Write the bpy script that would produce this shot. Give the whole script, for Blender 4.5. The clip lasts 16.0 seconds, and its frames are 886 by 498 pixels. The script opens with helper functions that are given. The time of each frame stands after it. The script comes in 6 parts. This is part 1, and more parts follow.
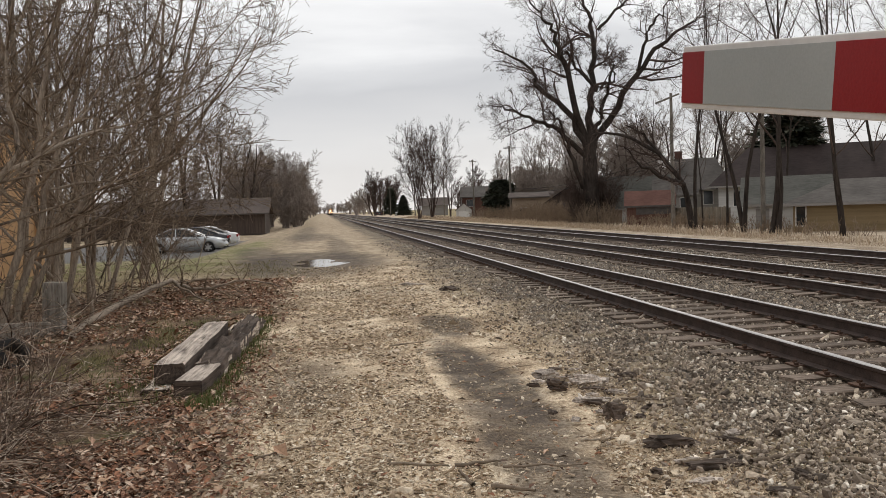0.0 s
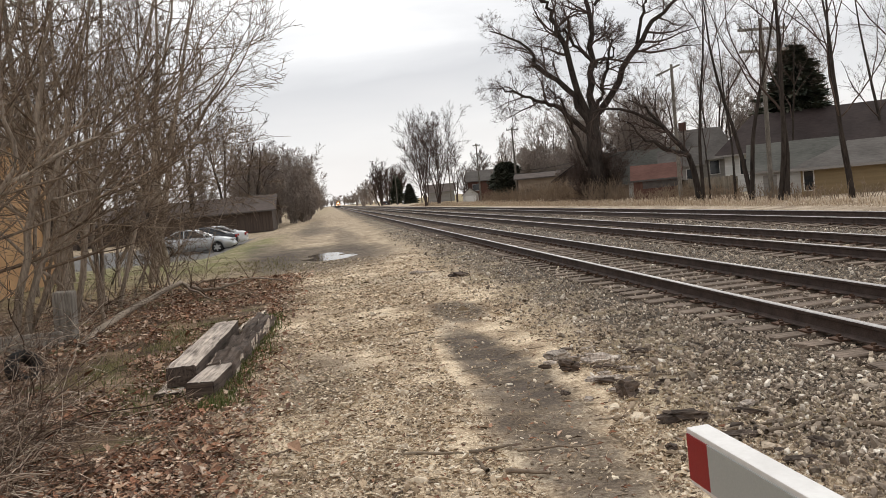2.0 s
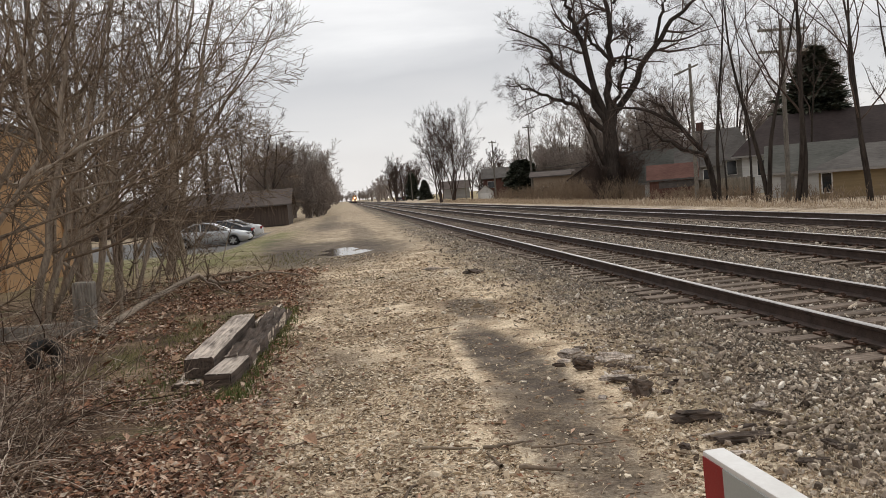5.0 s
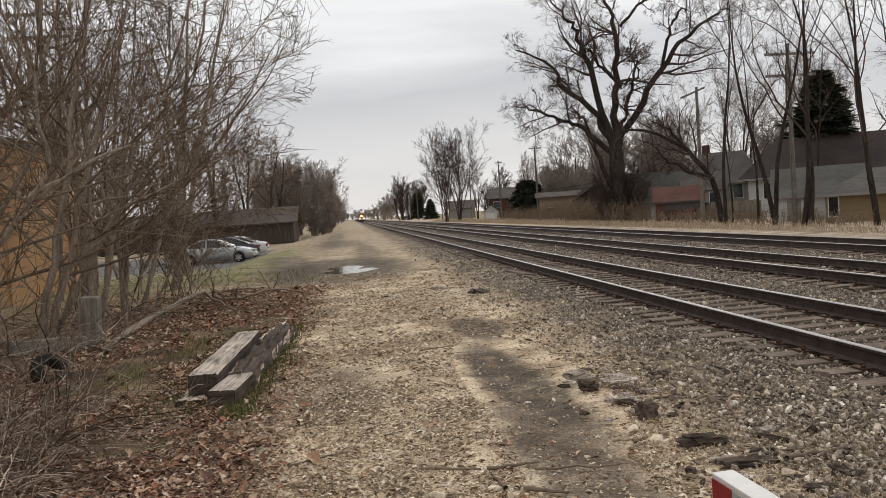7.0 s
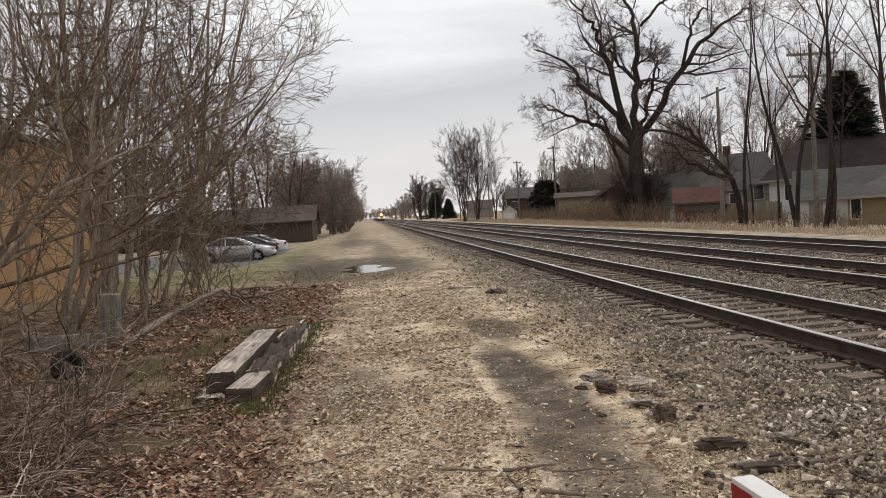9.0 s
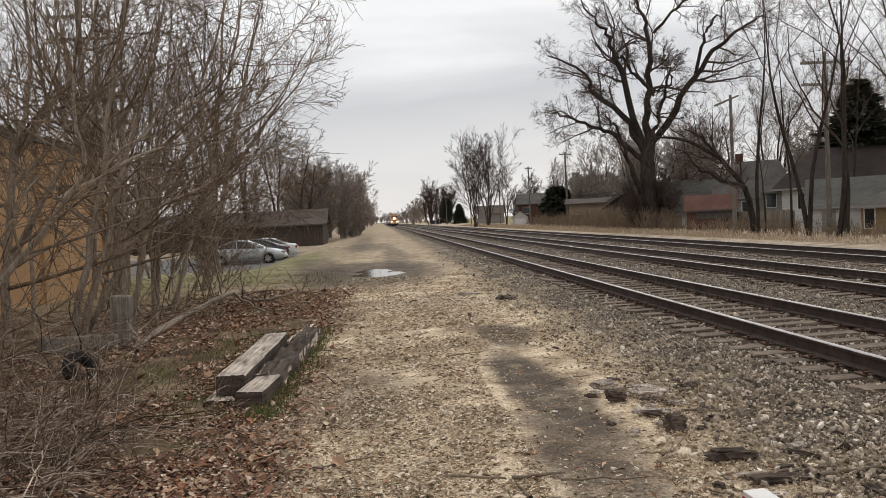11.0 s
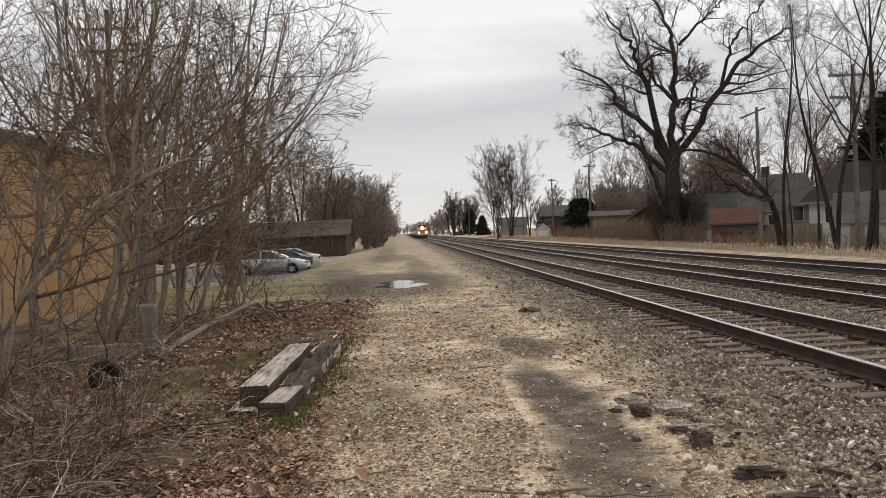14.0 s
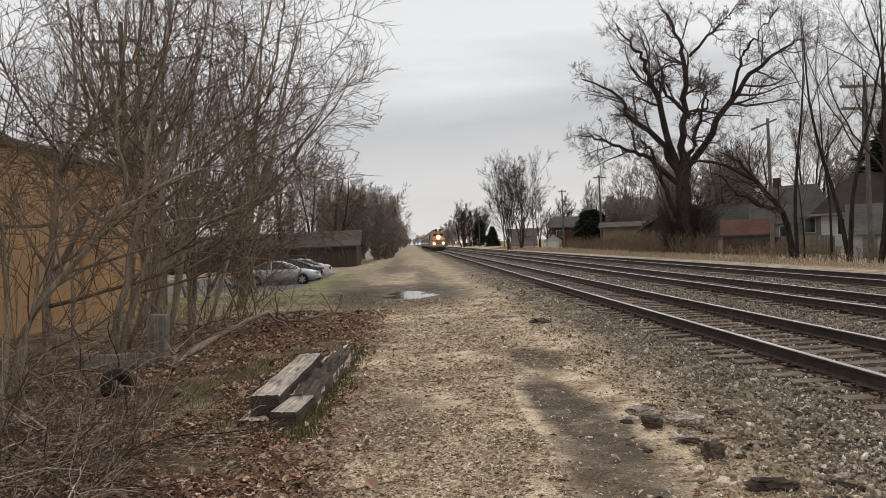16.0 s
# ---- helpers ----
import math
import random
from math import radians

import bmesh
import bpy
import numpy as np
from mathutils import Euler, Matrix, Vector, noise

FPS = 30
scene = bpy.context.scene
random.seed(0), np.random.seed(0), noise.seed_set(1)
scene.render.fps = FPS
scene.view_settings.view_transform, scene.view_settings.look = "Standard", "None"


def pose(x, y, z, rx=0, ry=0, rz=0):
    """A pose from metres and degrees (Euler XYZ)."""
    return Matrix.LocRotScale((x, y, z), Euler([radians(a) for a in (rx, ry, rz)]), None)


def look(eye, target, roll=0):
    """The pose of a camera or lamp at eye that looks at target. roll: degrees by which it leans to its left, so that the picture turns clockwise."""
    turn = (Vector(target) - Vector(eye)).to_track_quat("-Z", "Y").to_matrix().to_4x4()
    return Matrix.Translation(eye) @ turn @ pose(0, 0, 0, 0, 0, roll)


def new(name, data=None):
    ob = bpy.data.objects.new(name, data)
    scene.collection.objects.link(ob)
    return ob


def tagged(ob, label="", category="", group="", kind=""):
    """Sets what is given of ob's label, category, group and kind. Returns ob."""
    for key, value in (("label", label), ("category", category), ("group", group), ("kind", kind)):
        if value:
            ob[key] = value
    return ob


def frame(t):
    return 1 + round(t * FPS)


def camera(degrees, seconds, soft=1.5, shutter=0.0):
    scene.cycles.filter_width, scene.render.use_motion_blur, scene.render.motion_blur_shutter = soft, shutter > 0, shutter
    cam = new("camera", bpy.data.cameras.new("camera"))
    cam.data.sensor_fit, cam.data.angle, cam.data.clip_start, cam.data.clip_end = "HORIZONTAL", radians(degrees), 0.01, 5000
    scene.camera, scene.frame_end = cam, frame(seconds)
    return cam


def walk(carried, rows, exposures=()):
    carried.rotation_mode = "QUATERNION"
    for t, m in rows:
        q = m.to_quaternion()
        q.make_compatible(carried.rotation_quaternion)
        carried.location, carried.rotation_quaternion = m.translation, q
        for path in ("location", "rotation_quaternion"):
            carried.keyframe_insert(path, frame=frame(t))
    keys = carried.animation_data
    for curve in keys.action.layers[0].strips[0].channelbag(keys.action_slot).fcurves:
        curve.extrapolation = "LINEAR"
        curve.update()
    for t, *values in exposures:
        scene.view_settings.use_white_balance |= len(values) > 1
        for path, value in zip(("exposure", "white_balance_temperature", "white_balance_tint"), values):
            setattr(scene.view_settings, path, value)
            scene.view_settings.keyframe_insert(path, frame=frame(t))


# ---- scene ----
cam = camera(57.06, 16.0, soft=0.8)
EYE = 1.72
# seconds, x, y, z from the first stand, yaw, pitch, roll
PATH = [
    (0, -0.025, -0.000, -0.014, -8.37, -2.83, 1.99),
    (0.5, -0.004, 0.002, -0.007, -8.21, -3.36, 2.81),
    (1, 0.010, 0.025, -0.012, -8.40, -4.05, 3.32),
    (1.5, 0.021, 0.009, -0.005, -8.41, -3.98, 4.65),
    (2, 0.034, 0.034, -0.012, -7.90, -3.78, 5.43),
    (2.5, 0.028, 0.012, -0.011, -7.30, -3.87, 5.37),
    (3, 0.023, 0.013, -0.011, -6.74, -4.32, 4.94),
    (3.5, 0.022, 0.008, -0.015, -6.51, -4.80, 4.54),
    (4, 0.016, -0.009, -0.007, -6.69, -4.81, 4.81),
    (6.5, -0.003, -0.025, 0.001, -6.88, -2.37, 3.95),
    (7, -0.004, -0.016, -0.004, -6.45, -2.53, 3.90),
    (7.5, -0.005, -0.004, -0.005, -5.98, -2.78, 3.58),
    (8, -0.005, 0.001, -0.001, -5.47, -2.63, 3.34),
    (8.5, 0.007, 0.009, -0.004, -5.56, -2.62, 3.59),
    (9, 0.000, -0.000, -0.000, -5.18, -2.48, 3.54),
    (11.5, -0.005, -0.005, 0.011, -4.36, -2.08, 2.97),
    (12, 0.003, 0.019, 0.005, -4.47, -2.36, 3.19),
    (12.5, -0.006, 0.025, 0.014, -4.22, -2.15, 2.56),
    (13, -0.009, 0.014, 0.010, -3.67, -1.73, 2.53),
    (13.5, -0.007, 0.013, 0.015, -3.33, -1.61, 2.90),
    (14, -0.016, 0.011, 0.020, -2.82, -1.22, 2.59),
    (14.5, -0.024, 0.005, 0.020, -2.23, -0.60, 2.39),
    (15, -0.024, 0.007, 0.012, -1.88, -0.78, 2.90),
    (15.5, -0.027, -0.018, 0.014, -1.92, -0.71, 2.82),
    (16, -0.025, -0.002, 0.011, -2.11, -0.41, 2.48),
]
walk(cam, [(t, pose(x, y, EYE + z, 90 + p, r, w)) for t, x, y, z, w, p, r in PATH],
     [(0.0, 0.03), (0.5, 0.25), (1.0, 0.40), (1.5, 0.36), (2.5, 0.17), (3.5, 0.12), (4.2, 0.12), (6.3, -0.04), (9.0, 0.02), (12.0, 0.03), (14.0, 0.0), (15.0, -0.16), (16.0, -0.13)])


# ---- world and light ----
def nodes_of(tree):
    tree.nodes.clear()
    return tree.nodes, tree.links


def make_world():
    """An overcast sky: a Nishita base under layered cloud."""
    w = bpy.data.worlds.new("overcast_sky")
    scene.world = w
    w.use_nodes = True
    n, l = nodes_of(w.node_tree)
    out, bg = n.new("ShaderNodeOutputWorld"), n.new("ShaderNodeBackground")
    sky = n.new("ShaderNodeTexSky")
    sky.sky_type, sky.sun_disc = "NISHITA", False
    sky.sun_elevation, sky.sun_rotation = radians(SUN_UP), radians(SUN_TURN)
    co, sep = n.new("ShaderNodeTexCoord"), n.new("ShaderNodeSeparateXYZ")
    l.new(co.outputs["Generated"], sep.inputs[0])
    add = n.new("ShaderNodeMath")
    add.operation = "ADD"
    add.inputs[1].default_value = 0.22
    mx = n.new("ShaderNodeMath")
    mx.operation = "MAXIMUM"
    mx.inputs[1].default_value = 0.0
    l.new(sep.outputs["Z"], mx.inputs[0])
    l.new(mx.outputs[0], add.inputs[0])
    comb = n.new("ShaderNodeCombineXYZ")
    for axis in "XY":
        d = n.new("ShaderNodeMath")
        d.operation = "DIVIDE"
        l.new(sep.outputs[axis], d.inputs[0])
        l.new(add.outputs[0], d.inputs[1])
        l.new(d.outputs[0], comb.inputs[axis])
    mapping = n.new("ShaderNodeMapping")
    mapping.inputs["Scale"].default_value = (0.8, 1.15, 1.0)
    mapping.inputs["Location"].default_value = CLOUD_SHIFT
    l.new(comb.outputs[0], mapping.inputs[0])
    big = n.new("ShaderNodeTexNoise")
    big.inputs["Scale"].default_value, big.inputs["Detail"].default_value = 1.0, 6.0
    big.inputs["Roughness"].default_value, big.inputs["Distortion"].default_value = 0.50, 0.3
    l.new(mapping.outputs[0], big.inputs["Vector"])
    # cloud layers one above another, their edges pushed about by the noise
    push = n.new("ShaderNodeMath")
    push.operation = "MULTIPLY_ADD"
    push.inputs[1].default_value, push.inputs[2].default_value = 0.24, -0.12
    l.new(big.outputs[0], push.inputs[0])
    rise = n.new("ShaderNodeMath")
    rise.operation = "ADD"
    l.new(sep.outputs["Z"], rise.inputs[0])
    l.new(push.outputs[0], rise.inputs[1])
    layers = n.new("ShaderNodeValToRGB")
    e = layers.color_ramp.elements
    e[0].position, e[0].color = 0.0, (0.80, 0.775, 0.765, 1)
    e[1].position, e[1].color = 1.0, (0.80, 0.80, 0.81, 1)
    for at, c in ((0.07, (0.78, 0.765, 0.76)), (0.135, (0.60, 0.60, 0.615)), (0.18, (0.72, 0.72, 0.73)), (0.235, (1.0, 0.995, 0.99)), (0.275, (0.97, 0.97, 0.97)), (0.33, (0.60, 0.60, 0.62)), (0.45, (0.82, 0.82, 0.82))):
        e.new(at).color = (*c, 1)
    l.new(rise.outputs[0], layers.inputs[0])
    ramp = n.new("ShaderNodeValToRGB")
    e = ramp.color_ramp.elements
    e[0].position, e[0].color = 0.34, (0.56, 0.56, 0.58, 1)
    e[1].position, e[1].color = 0.62, (0.98, 0.97, 0.97, 1)
    e.new(0.50).color = (0.76, 0.755, 0.765, 1)
    l.new(big.outputs[0], ramp.inputs[0])
    low = n.new("ShaderNodeMix")
    low.data_type = "RGBA"
    low.inputs["Factor"].default_value = 0.80
    l.new(ramp.outputs[0], low.inputs["A"])
    l.new(layers.outputs[0], low.inputs["B"])
    dim = n.new("ShaderNodeMix")
    dim.data_type, dim.blend_type = "RGBA", "MULTIPLY"
    dim.inputs["Factor"].default_value = 1.0
    dim.inputs["B"].default_value = (0.10, 0.10, 0.10, 1)
    l.new(sky.outputs[0], dim.inputs["A"])
    mix = n.new("ShaderNodeMix")
    mix.data_type = "RGBA"
    mix.inputs["Factor"].default_value = 0.94
    l.new(dim.outputs["Result"], mix.inputs["A"])
    l.new(low.outputs["Result"], mix.inputs["B"])
    l.new(mix.outputs["Result"], bg.inputs["Color"])
    bg.inputs["Strength"].default_value = SKY
    l.new(bg.outputs[0], out.inputs[0])


SUN_UP, SUN_TURN, SKY = 48.0, 20.0, 1.0
CLOUD_SHIFT = (0.3, 0.0, 0.0)
make_world()
sun = new("sun", bpy.data.lights.new("sun", "SUN"))
sun.data.energy, sun.data.angle, sun.data.color = 1.2, radians(22), (1.0, 0.96, 0.9)
sun.matrix_basis = look((0, 0, 0), (-math.sin(radians(SUN_TURN)), -math.cos(radians(SUN_TURN)), -math.tan(radians(SUN_UP))))


# ---- materials ----
class Mat:
    """A small builder for node materials."""

    def __init__(self, name, rough=0.8, metal=0.0, spec=0.3):
        self.m = bpy.data.materials.new(name)
        self.m.use_nodes = True
        self.n, self.l = nodes_of(self.m.node_tree)
        self.out = self.n.new("ShaderNodeOutputMaterial")
        self.b = self.n.new("ShaderNodeBsdfPrincipled")
        self.l.new(self.b.outputs[0], self.out.inputs[0])
        self.b.inputs["Roughness"].default_value = rough
        self.b.inputs["Metallic"].default_value = metal
        self.b.inputs["Specular IOR Level"].default_value = spec
        self.co = self.n.new("ShaderNodeTexCoord")

    def vec(self, scale=(1, 1, 1), src="Object"):
        mp = self.n.new("ShaderNodeMapping")
        mp.inputs["Scale"].default_value = scale
        self.l.new(self.co.outputs[src], mp.inputs[0])
        return mp.outputs[0]

    def noise(self, scale, detail=4, rough=0.6, stretch=(1, 1, 1), src="Object"):
        t = self.n.new("ShaderNodeTexNoise")
        t.inputs["Scale"].default_value, t.inputs["Detail"].default_value = scale, detail
        t.inputs["Roughness"].default_value = rough
        self.l.new(self.vec(stretch, src), t.inputs["Vector"])
        return t.outputs[0]

    def voro(self, scale, what="Distance", stretch=(1, 1, 1)):
        t = self.n.new("ShaderNodeTexVoronoi")
        t.inputs["Scale"].default_value = scale
        self.l.new(self.vec(stretch), t.inputs["Vector"])
        return t.outputs[what]

    def ramp(self, fac, *stops):
        r = self.n.new("ShaderNodeValToRGB")
        e = r.color_ramp.elements
        while len(e) < len(stops):
            e.new(0.5)
        for el, (p, c) in zip(e, stops):
            el.position = p
            el.color = (*c, 1) if isinstance(c, tuple) else (c, c, c, 1)
        self.l.new(fac, r.inputs[0])
        return r.outputs[0]

    def mix(self, fac, a, b, blend="MIX"):
        x = self.n.new("ShaderNodeMix")
        x.data_type, x.blend_type = "RGBA", blend
        for v, s in ((fac, "Factor"), (a, "A"), (b, "B")):
            if isinstance(v, (int, float)):
                x.inputs[s].default_value = v if s == "Factor" else (v, v, v, 1)
            elif isinstance(v, tuple):
                x.inputs[s].default_value = (*v, 1)
            else:
                self.l.new(v, x.inputs[s])
        return x.outputs["Result"]

    def math(self, op, a, b=0.0, clamp=False):
        x = self.n.new("ShaderNodeMath")
        x.operation, x.use_clamp = op, clamp
        for v, i in ((a, 0), (b, 1)):
            if isinstance(v, (int, float)):
                x.inputs[i].default_value = v
            else:
                self.l.new(v, x.inputs[i])
        return x.outputs[0]

    def span(self, v, a, b, lo=0.0, hi=1.0):
        r = self.n.new("ShaderNodeMapRange")
        r.interpolation_type = "SMOOTHSTEP"
        for k, x in (("From Min", a), ("From Max", b), ("To Min", lo), ("To Max", hi)):
            r.inputs[k].default_value = x
        self.l.new(v, r.inputs["Value"])
        return r.outputs[0]

    def xyz(self):
        s = self.n.new("ShaderNodeSeparateXYZ")
        self.l.new(self.co.outputs["Object"], s.inputs[0])
        return s.outputs["X"], s.outputs["Y"], s.outputs["Z"]

    def island(self):
        return self.n.new("ShaderNodeNewGeometry").outputs["Random Per Island"]

    def each(self):
        return self.n.new("ShaderNodeObjectInfo").outputs["Random"]

    def colour(self, c):
        if isinstance(c, tuple):
            self.b.inputs["Base Color"].default_value = (*c, 1)
        else:
            self.l.new(c, self.b.inputs["Base Color"])
        return self

    def rough(self, r):
        self.l.new(r, self.b.inputs["Roughness"])
        return self

    def bump(self, h, strength=0.5, dist=0.02):
        b = self.n.new("ShaderNodeBump")
        b.inputs["Strength"].default_value, b.inputs["Distance"].default_value = strength, dist
        self.l.new(h, b.inputs["Height"])
        self.l.new(b.outputs[0], self.b.inputs["Normal"])
        return self


def speckled(name, c1, c2, scale=4.0, fine=60.0, rough=0.8, metal=0.0, bump=0.3, dist=0.01, stretch=(1, 1, 1), spec=0.3):
    """Two-scale variation between two colours."""
    m = Mat(name, rough, metal, spec)
    a, f = m.noise(scale, 4, 0.6, stretch), m.noise(fine, 3, 0.6, stretch)
    v = m.math("ADD", m.math("MULTIPLY", a, 0.6), m.math("MULTIPLY", f, 0.4))
    m.colour(m.ramp(v, (0.36, c1), (0.64, c2)))
    m.bump(f, bump, dist)
    return m.m


def by_piece(name, colours, rough=0.9, spec=0.2, per_object=False, fine=40.0):
    """Each loose piece takes a colour of its own."""
    m = Mat(name, rough, 0, spec)
    k = len(colours)
    c = m.ramp(m.each() if per_object else m.island(), *[(i / (k - 1), col) for i, col in enumerate(colours)])
    f = m.noise(fine, 3)
    m.colour(m.mix(1.0, c, m.ramp(f, (0.3, 0.72), (0.7, 1.2)), "MULTIPLY")).bump(f, 0.4, 0.006)
    return m.m


def wooden(name, dark, light, axis=1, rough=0.85):
    """Weathered timber with grain along one axis."""
    m = Mat(name, rough, 0, 0.2)
    st = [14.0, 14.0, 14.0]
    st[axis] = 0.9
    g = m.noise(2.2, 6, 0.7, tuple(st))
    s = m.noise(3.0, 3)
    v = m.math("ADD", m.math("MULTIPLY", g, 0.7), m.math("MULTIPLY", s, 0.3))
    mid = tuple(0.45 * a + 0.45 * b for a, b in zip(dark, light))
    c = m.ramp(v, (0.36, dark), (0.46, mid), (0.58, light))
    m.colour(m.mix(1.0, c, m.ramp(m.each(), (0, 0.75), (1, 1.2)), "MULTIPLY"))
    m.bump(g, 0.7, 0.012)
    return m.m


def rotten():
    """Crumbling timber: pale broken fibres between hollows of dark rot."""
    m = Mat("rotten_timber", 0.95, 0, 0.1)
    g = m.noise(2.2, 6, 0.7, (14.0, 1.2, 14.0))
    p = m.noise(7.0, 5, 0.7)
    v = m.math("ADD", m.math("MULTIPLY", g, 0.45), m.math("MULTIPLY", p, 0.55))
    m.colour(m.ramp(v, (0.40, (0.040, 0.029, 0.023)), (0.46, (0.24, 0.185, 0.145)), (0.54, (0.74, 0.65, 0.55))))
    m.bump(v, 0.5, 0.012)
    return m.m


def ground_material():
    """One ground: path, ballast, leaf litter, grass, mud and straw, by place."""
    m = Mat("ground", 0.95, 0, 0.15)
    x, y, _ = m.xyz()
    wob = m.math("SUBTRACT", m.noise(0.55, 5, 0.65), 0.5)
    wob2 = m.math("SUBTRACT", m.noise(2.6, 4, 0.65), 0.5)
    xw = m.math("ADD", m.math("ADD", x, m.math("MULTIPLY", wob, 2.2)), m.math("MULTIPLY", wob2, 0.9))
    yw = m.math("ADD", m.math("ADD", y, m.math("MULTIPLY", wob, 6.0)), m.math("MULTIPLY", wob2, 2.0))
    fine, grit = m.noise(38, 4, 0.75), m.voro(24, "Color")
    gritv = m.ramp(grit, (0.15, 0.32), (0.85, 1.6))
    # path of tan gravel and trodden earth
    path = m.ramp(m.math("ADD", m.math("MULTIPLY", m.noise(1.1, 6, 0.7), 0.55), m.math("MULTIPLY", fine, 0.45)),
                  (0.38, (0.15, 0.105, 0.068)), (0.49, (0.48, 0.365, 0.245)), (0.58, (0.86, 0.72, 0.53)))
    bare = m.noise(0.45, 3)
    path = m.mix(m.span(bare, 0.50, 0.66, 0, 0.6), path, m.mix(1.0, path, (0.62, 0.58, 0.55), "MULTIPLY"))
    path = m.mix(m.span(m.noise(0.8, 5, 0.7), 0.52, 0.66, 0, 0.55), path, (0.70, 0.60, 0.47))
    # ballast of grey stone, darkened for the shade in gaps between loose stones
    ball = m.ramp(fine, (0.38, (0.035, 0.028, 0.022)), (0.52, (0.13, 0.105, 0.082)), (0.66, (0.36, 0.30, 0.24)))
    ball = m.mix(1.0, ball, gritv, "MULTIPLY")
    # litter of dead leaves, its base darkened for the shade beneath them
    litter = m.ramp(m.math("ADD", m.math("MULTIPLY", m.noise(1.4, 4), 0.5), m.math("MULTIPLY", m.noise(30, 4, 0.8), 0.5)),
                    (0.38, (0.040, 0.027, 0.019)), (0.5, (0.15, 0.10, 0.066)), (0.62, (0.38, 0.275, 0.18)))
    # thin spring grass
    grass = m.ramp(m.math("ADD", m.math("MULTIPLY", m.noise(0.5, 5), 0.6), m.math("MULTIPLY", fine, 0.4)),
                   (0.38, (0.11, 0.098, 0.042)), (0.5, (0.22, 0.178, 0.080)), (0.62, (0.42, 0.325, 0.18)))
    straw = m.ramp(m.math("ADD", m.math("MULTIPLY", m.noise(0.8, 5), 0.5), m.math("MULTIPLY", fine, 0.5)),
                   (0.38, (0.20, 0.148, 0.105)), (0.5, (0.42, 0.335, 0.245)), (0.62, (0.66, 0.56, 0.43)))
    tar = m.ramp(fine, (0.3, (0.10, 0.095, 0.09)), (0.7, (0.19, 0.18, 0.17)))
    mud = m.ramp(m.math("ADD", m.math("MULTIPLY", fine, 0.4), m.math("MULTIPLY", m.noise(2.5, 4), 0.6)),
                 (0.36, (0.034, 0.027, 0.022)), (0.64, (0.125, 0.101, 0.084)))
    c = path
    far_left = m.math("MULTIPLY", m.span(xw, -2.6, -0.4, 1, 0), m.span(yw, 17, 22, 0, 1))
    worn = m.mix(m.span(m.noise(0.35, 5, 0.7), 0.42, 0.58), (0.21, 0.160, 0.108), (0.43, 0.34, 0.235))
    meadow = m.mix(m.span(m.noise(0.22, 4, 0.6), 0.40, 0.60, 0.25, 0.9), grass, worn)
    c = m.mix(far_left, c, meadow)
    near_left = m.math("MULTIPLY", m.span(xw, -1.3, -0.5, 1, 0), m.span(yw, 17, 22, 1, 0))
    c = m.mix(near_left, c, litter)
    spots = m.math("MULTIPLY", near_left, m.span(m.noise(1.3, 3), 0.53, 0.64))
    c = m.mix(m.math("MULTIPLY", spots, 0.6), c, (0.085, 0.095, 0.032))
    # farther on the path is trodden brown earth
    c = m.mix(m.math("MULTIPLY", m.span(yw, 20, 34), m.span(m.noise(0.5, 5, 0.7), 0.35, 0.6, 0.45, 0.95)), c, m.mix(m.span(m.noise(1.6, 5, 0.7), 0.4, 0.6), (0.24, 0.182, 0.125), (0.45, 0.36, 0.255)))
    turf = m.math("MULTIPLY", m.span(xw, -4.0, -2.4, 1, 0), m.math("MULTIPLY", m.span(yw, 22, 28), m.span(yw, 46, 62, 1, 0)))
    c = m.mix(m.math("MULTIPLY", turf, m.span(m.noise(0.6, 4, 0.7), 0.36, 0.58, 0.2, 0.85)), c, m.mix(m.span(fine, 0.35, 0.65), (0.095, 0.108, 0.034), (0.23, 0.225, 0.090)))
    c = m.mix(m.span(xw, 2.3, 3.3), c, ball)
    dusty = m.math("MULTIPLY", m.span(xw, 2.0, 2.8), m.span(xw, 3.4, 4.3, 1, 0))
    c = m.mix(m.math("MULTIPLY", dusty, m.span(m.noise(0.9, 4), 0.45, 0.6, 0, 0.8)), c, (0.36, 0.29, 0.19))
    # rust and oil between the rails
    for mid in (5.45, 9.32, 13.55):
        near = m.span(m.math("ABSOLUTE", m.math("SUBTRACT", x, mid)), 0.7, 1.5, 1, 0)
        c = m.mix(m.math("MULTIPLY", near, 0.55), c, m.mix(1.0, c, (0.55, 0.42, 0.33), "MULTIPLY"))
    c = m.mix(m.span(xw, 15.9, 16.7), c, straw)
    c = m.mix(m.math("MULTIPLY", m.span(x, 24, 30), 0.8), c, grass)

    def blob(cx, cy, rx, ry, soft, wobble, turn=0.0):
        a, b = m.math("SUBTRACT", x, cx), m.math("SUBTRACT", y, cy)
        if turn:
            a = m.math("SUBTRACT", a, m.math("MULTIPLY", b, turn))
        a = m.math("ADD", m.math("DIVIDE", a, rx), m.math("MULTIPLY", wob2, wobble))
        b = m.math("ADD", m.math("DIVIDE", b, ry), m.math("MULTIPLY", wob, wobble))
        r = m.math("SQRT", m.math("ADD", m.math("MULTIPLY", a, a), m.math("MULTIPLY", b, b)))
        return m.span(r, 1.0 - soft, 1.0 + soft, 1, 0)

    wet = blob(1.54, 8.2, 0.36, 2.6, 0.3, 0.9, -0.04)
    wet = m.math("MAXIMUM", wet, m.math("MULTIPLY", blob(1.75, 12.0, 0.42, 1.1, 0.3, 0.8), 0.9))
    wet = m.math("MAXIMUM", wet, m.math("MULTIPLY", blob(1.38, 5.4, 0.36, 1.9, 0.4, 0.9), 0.85))
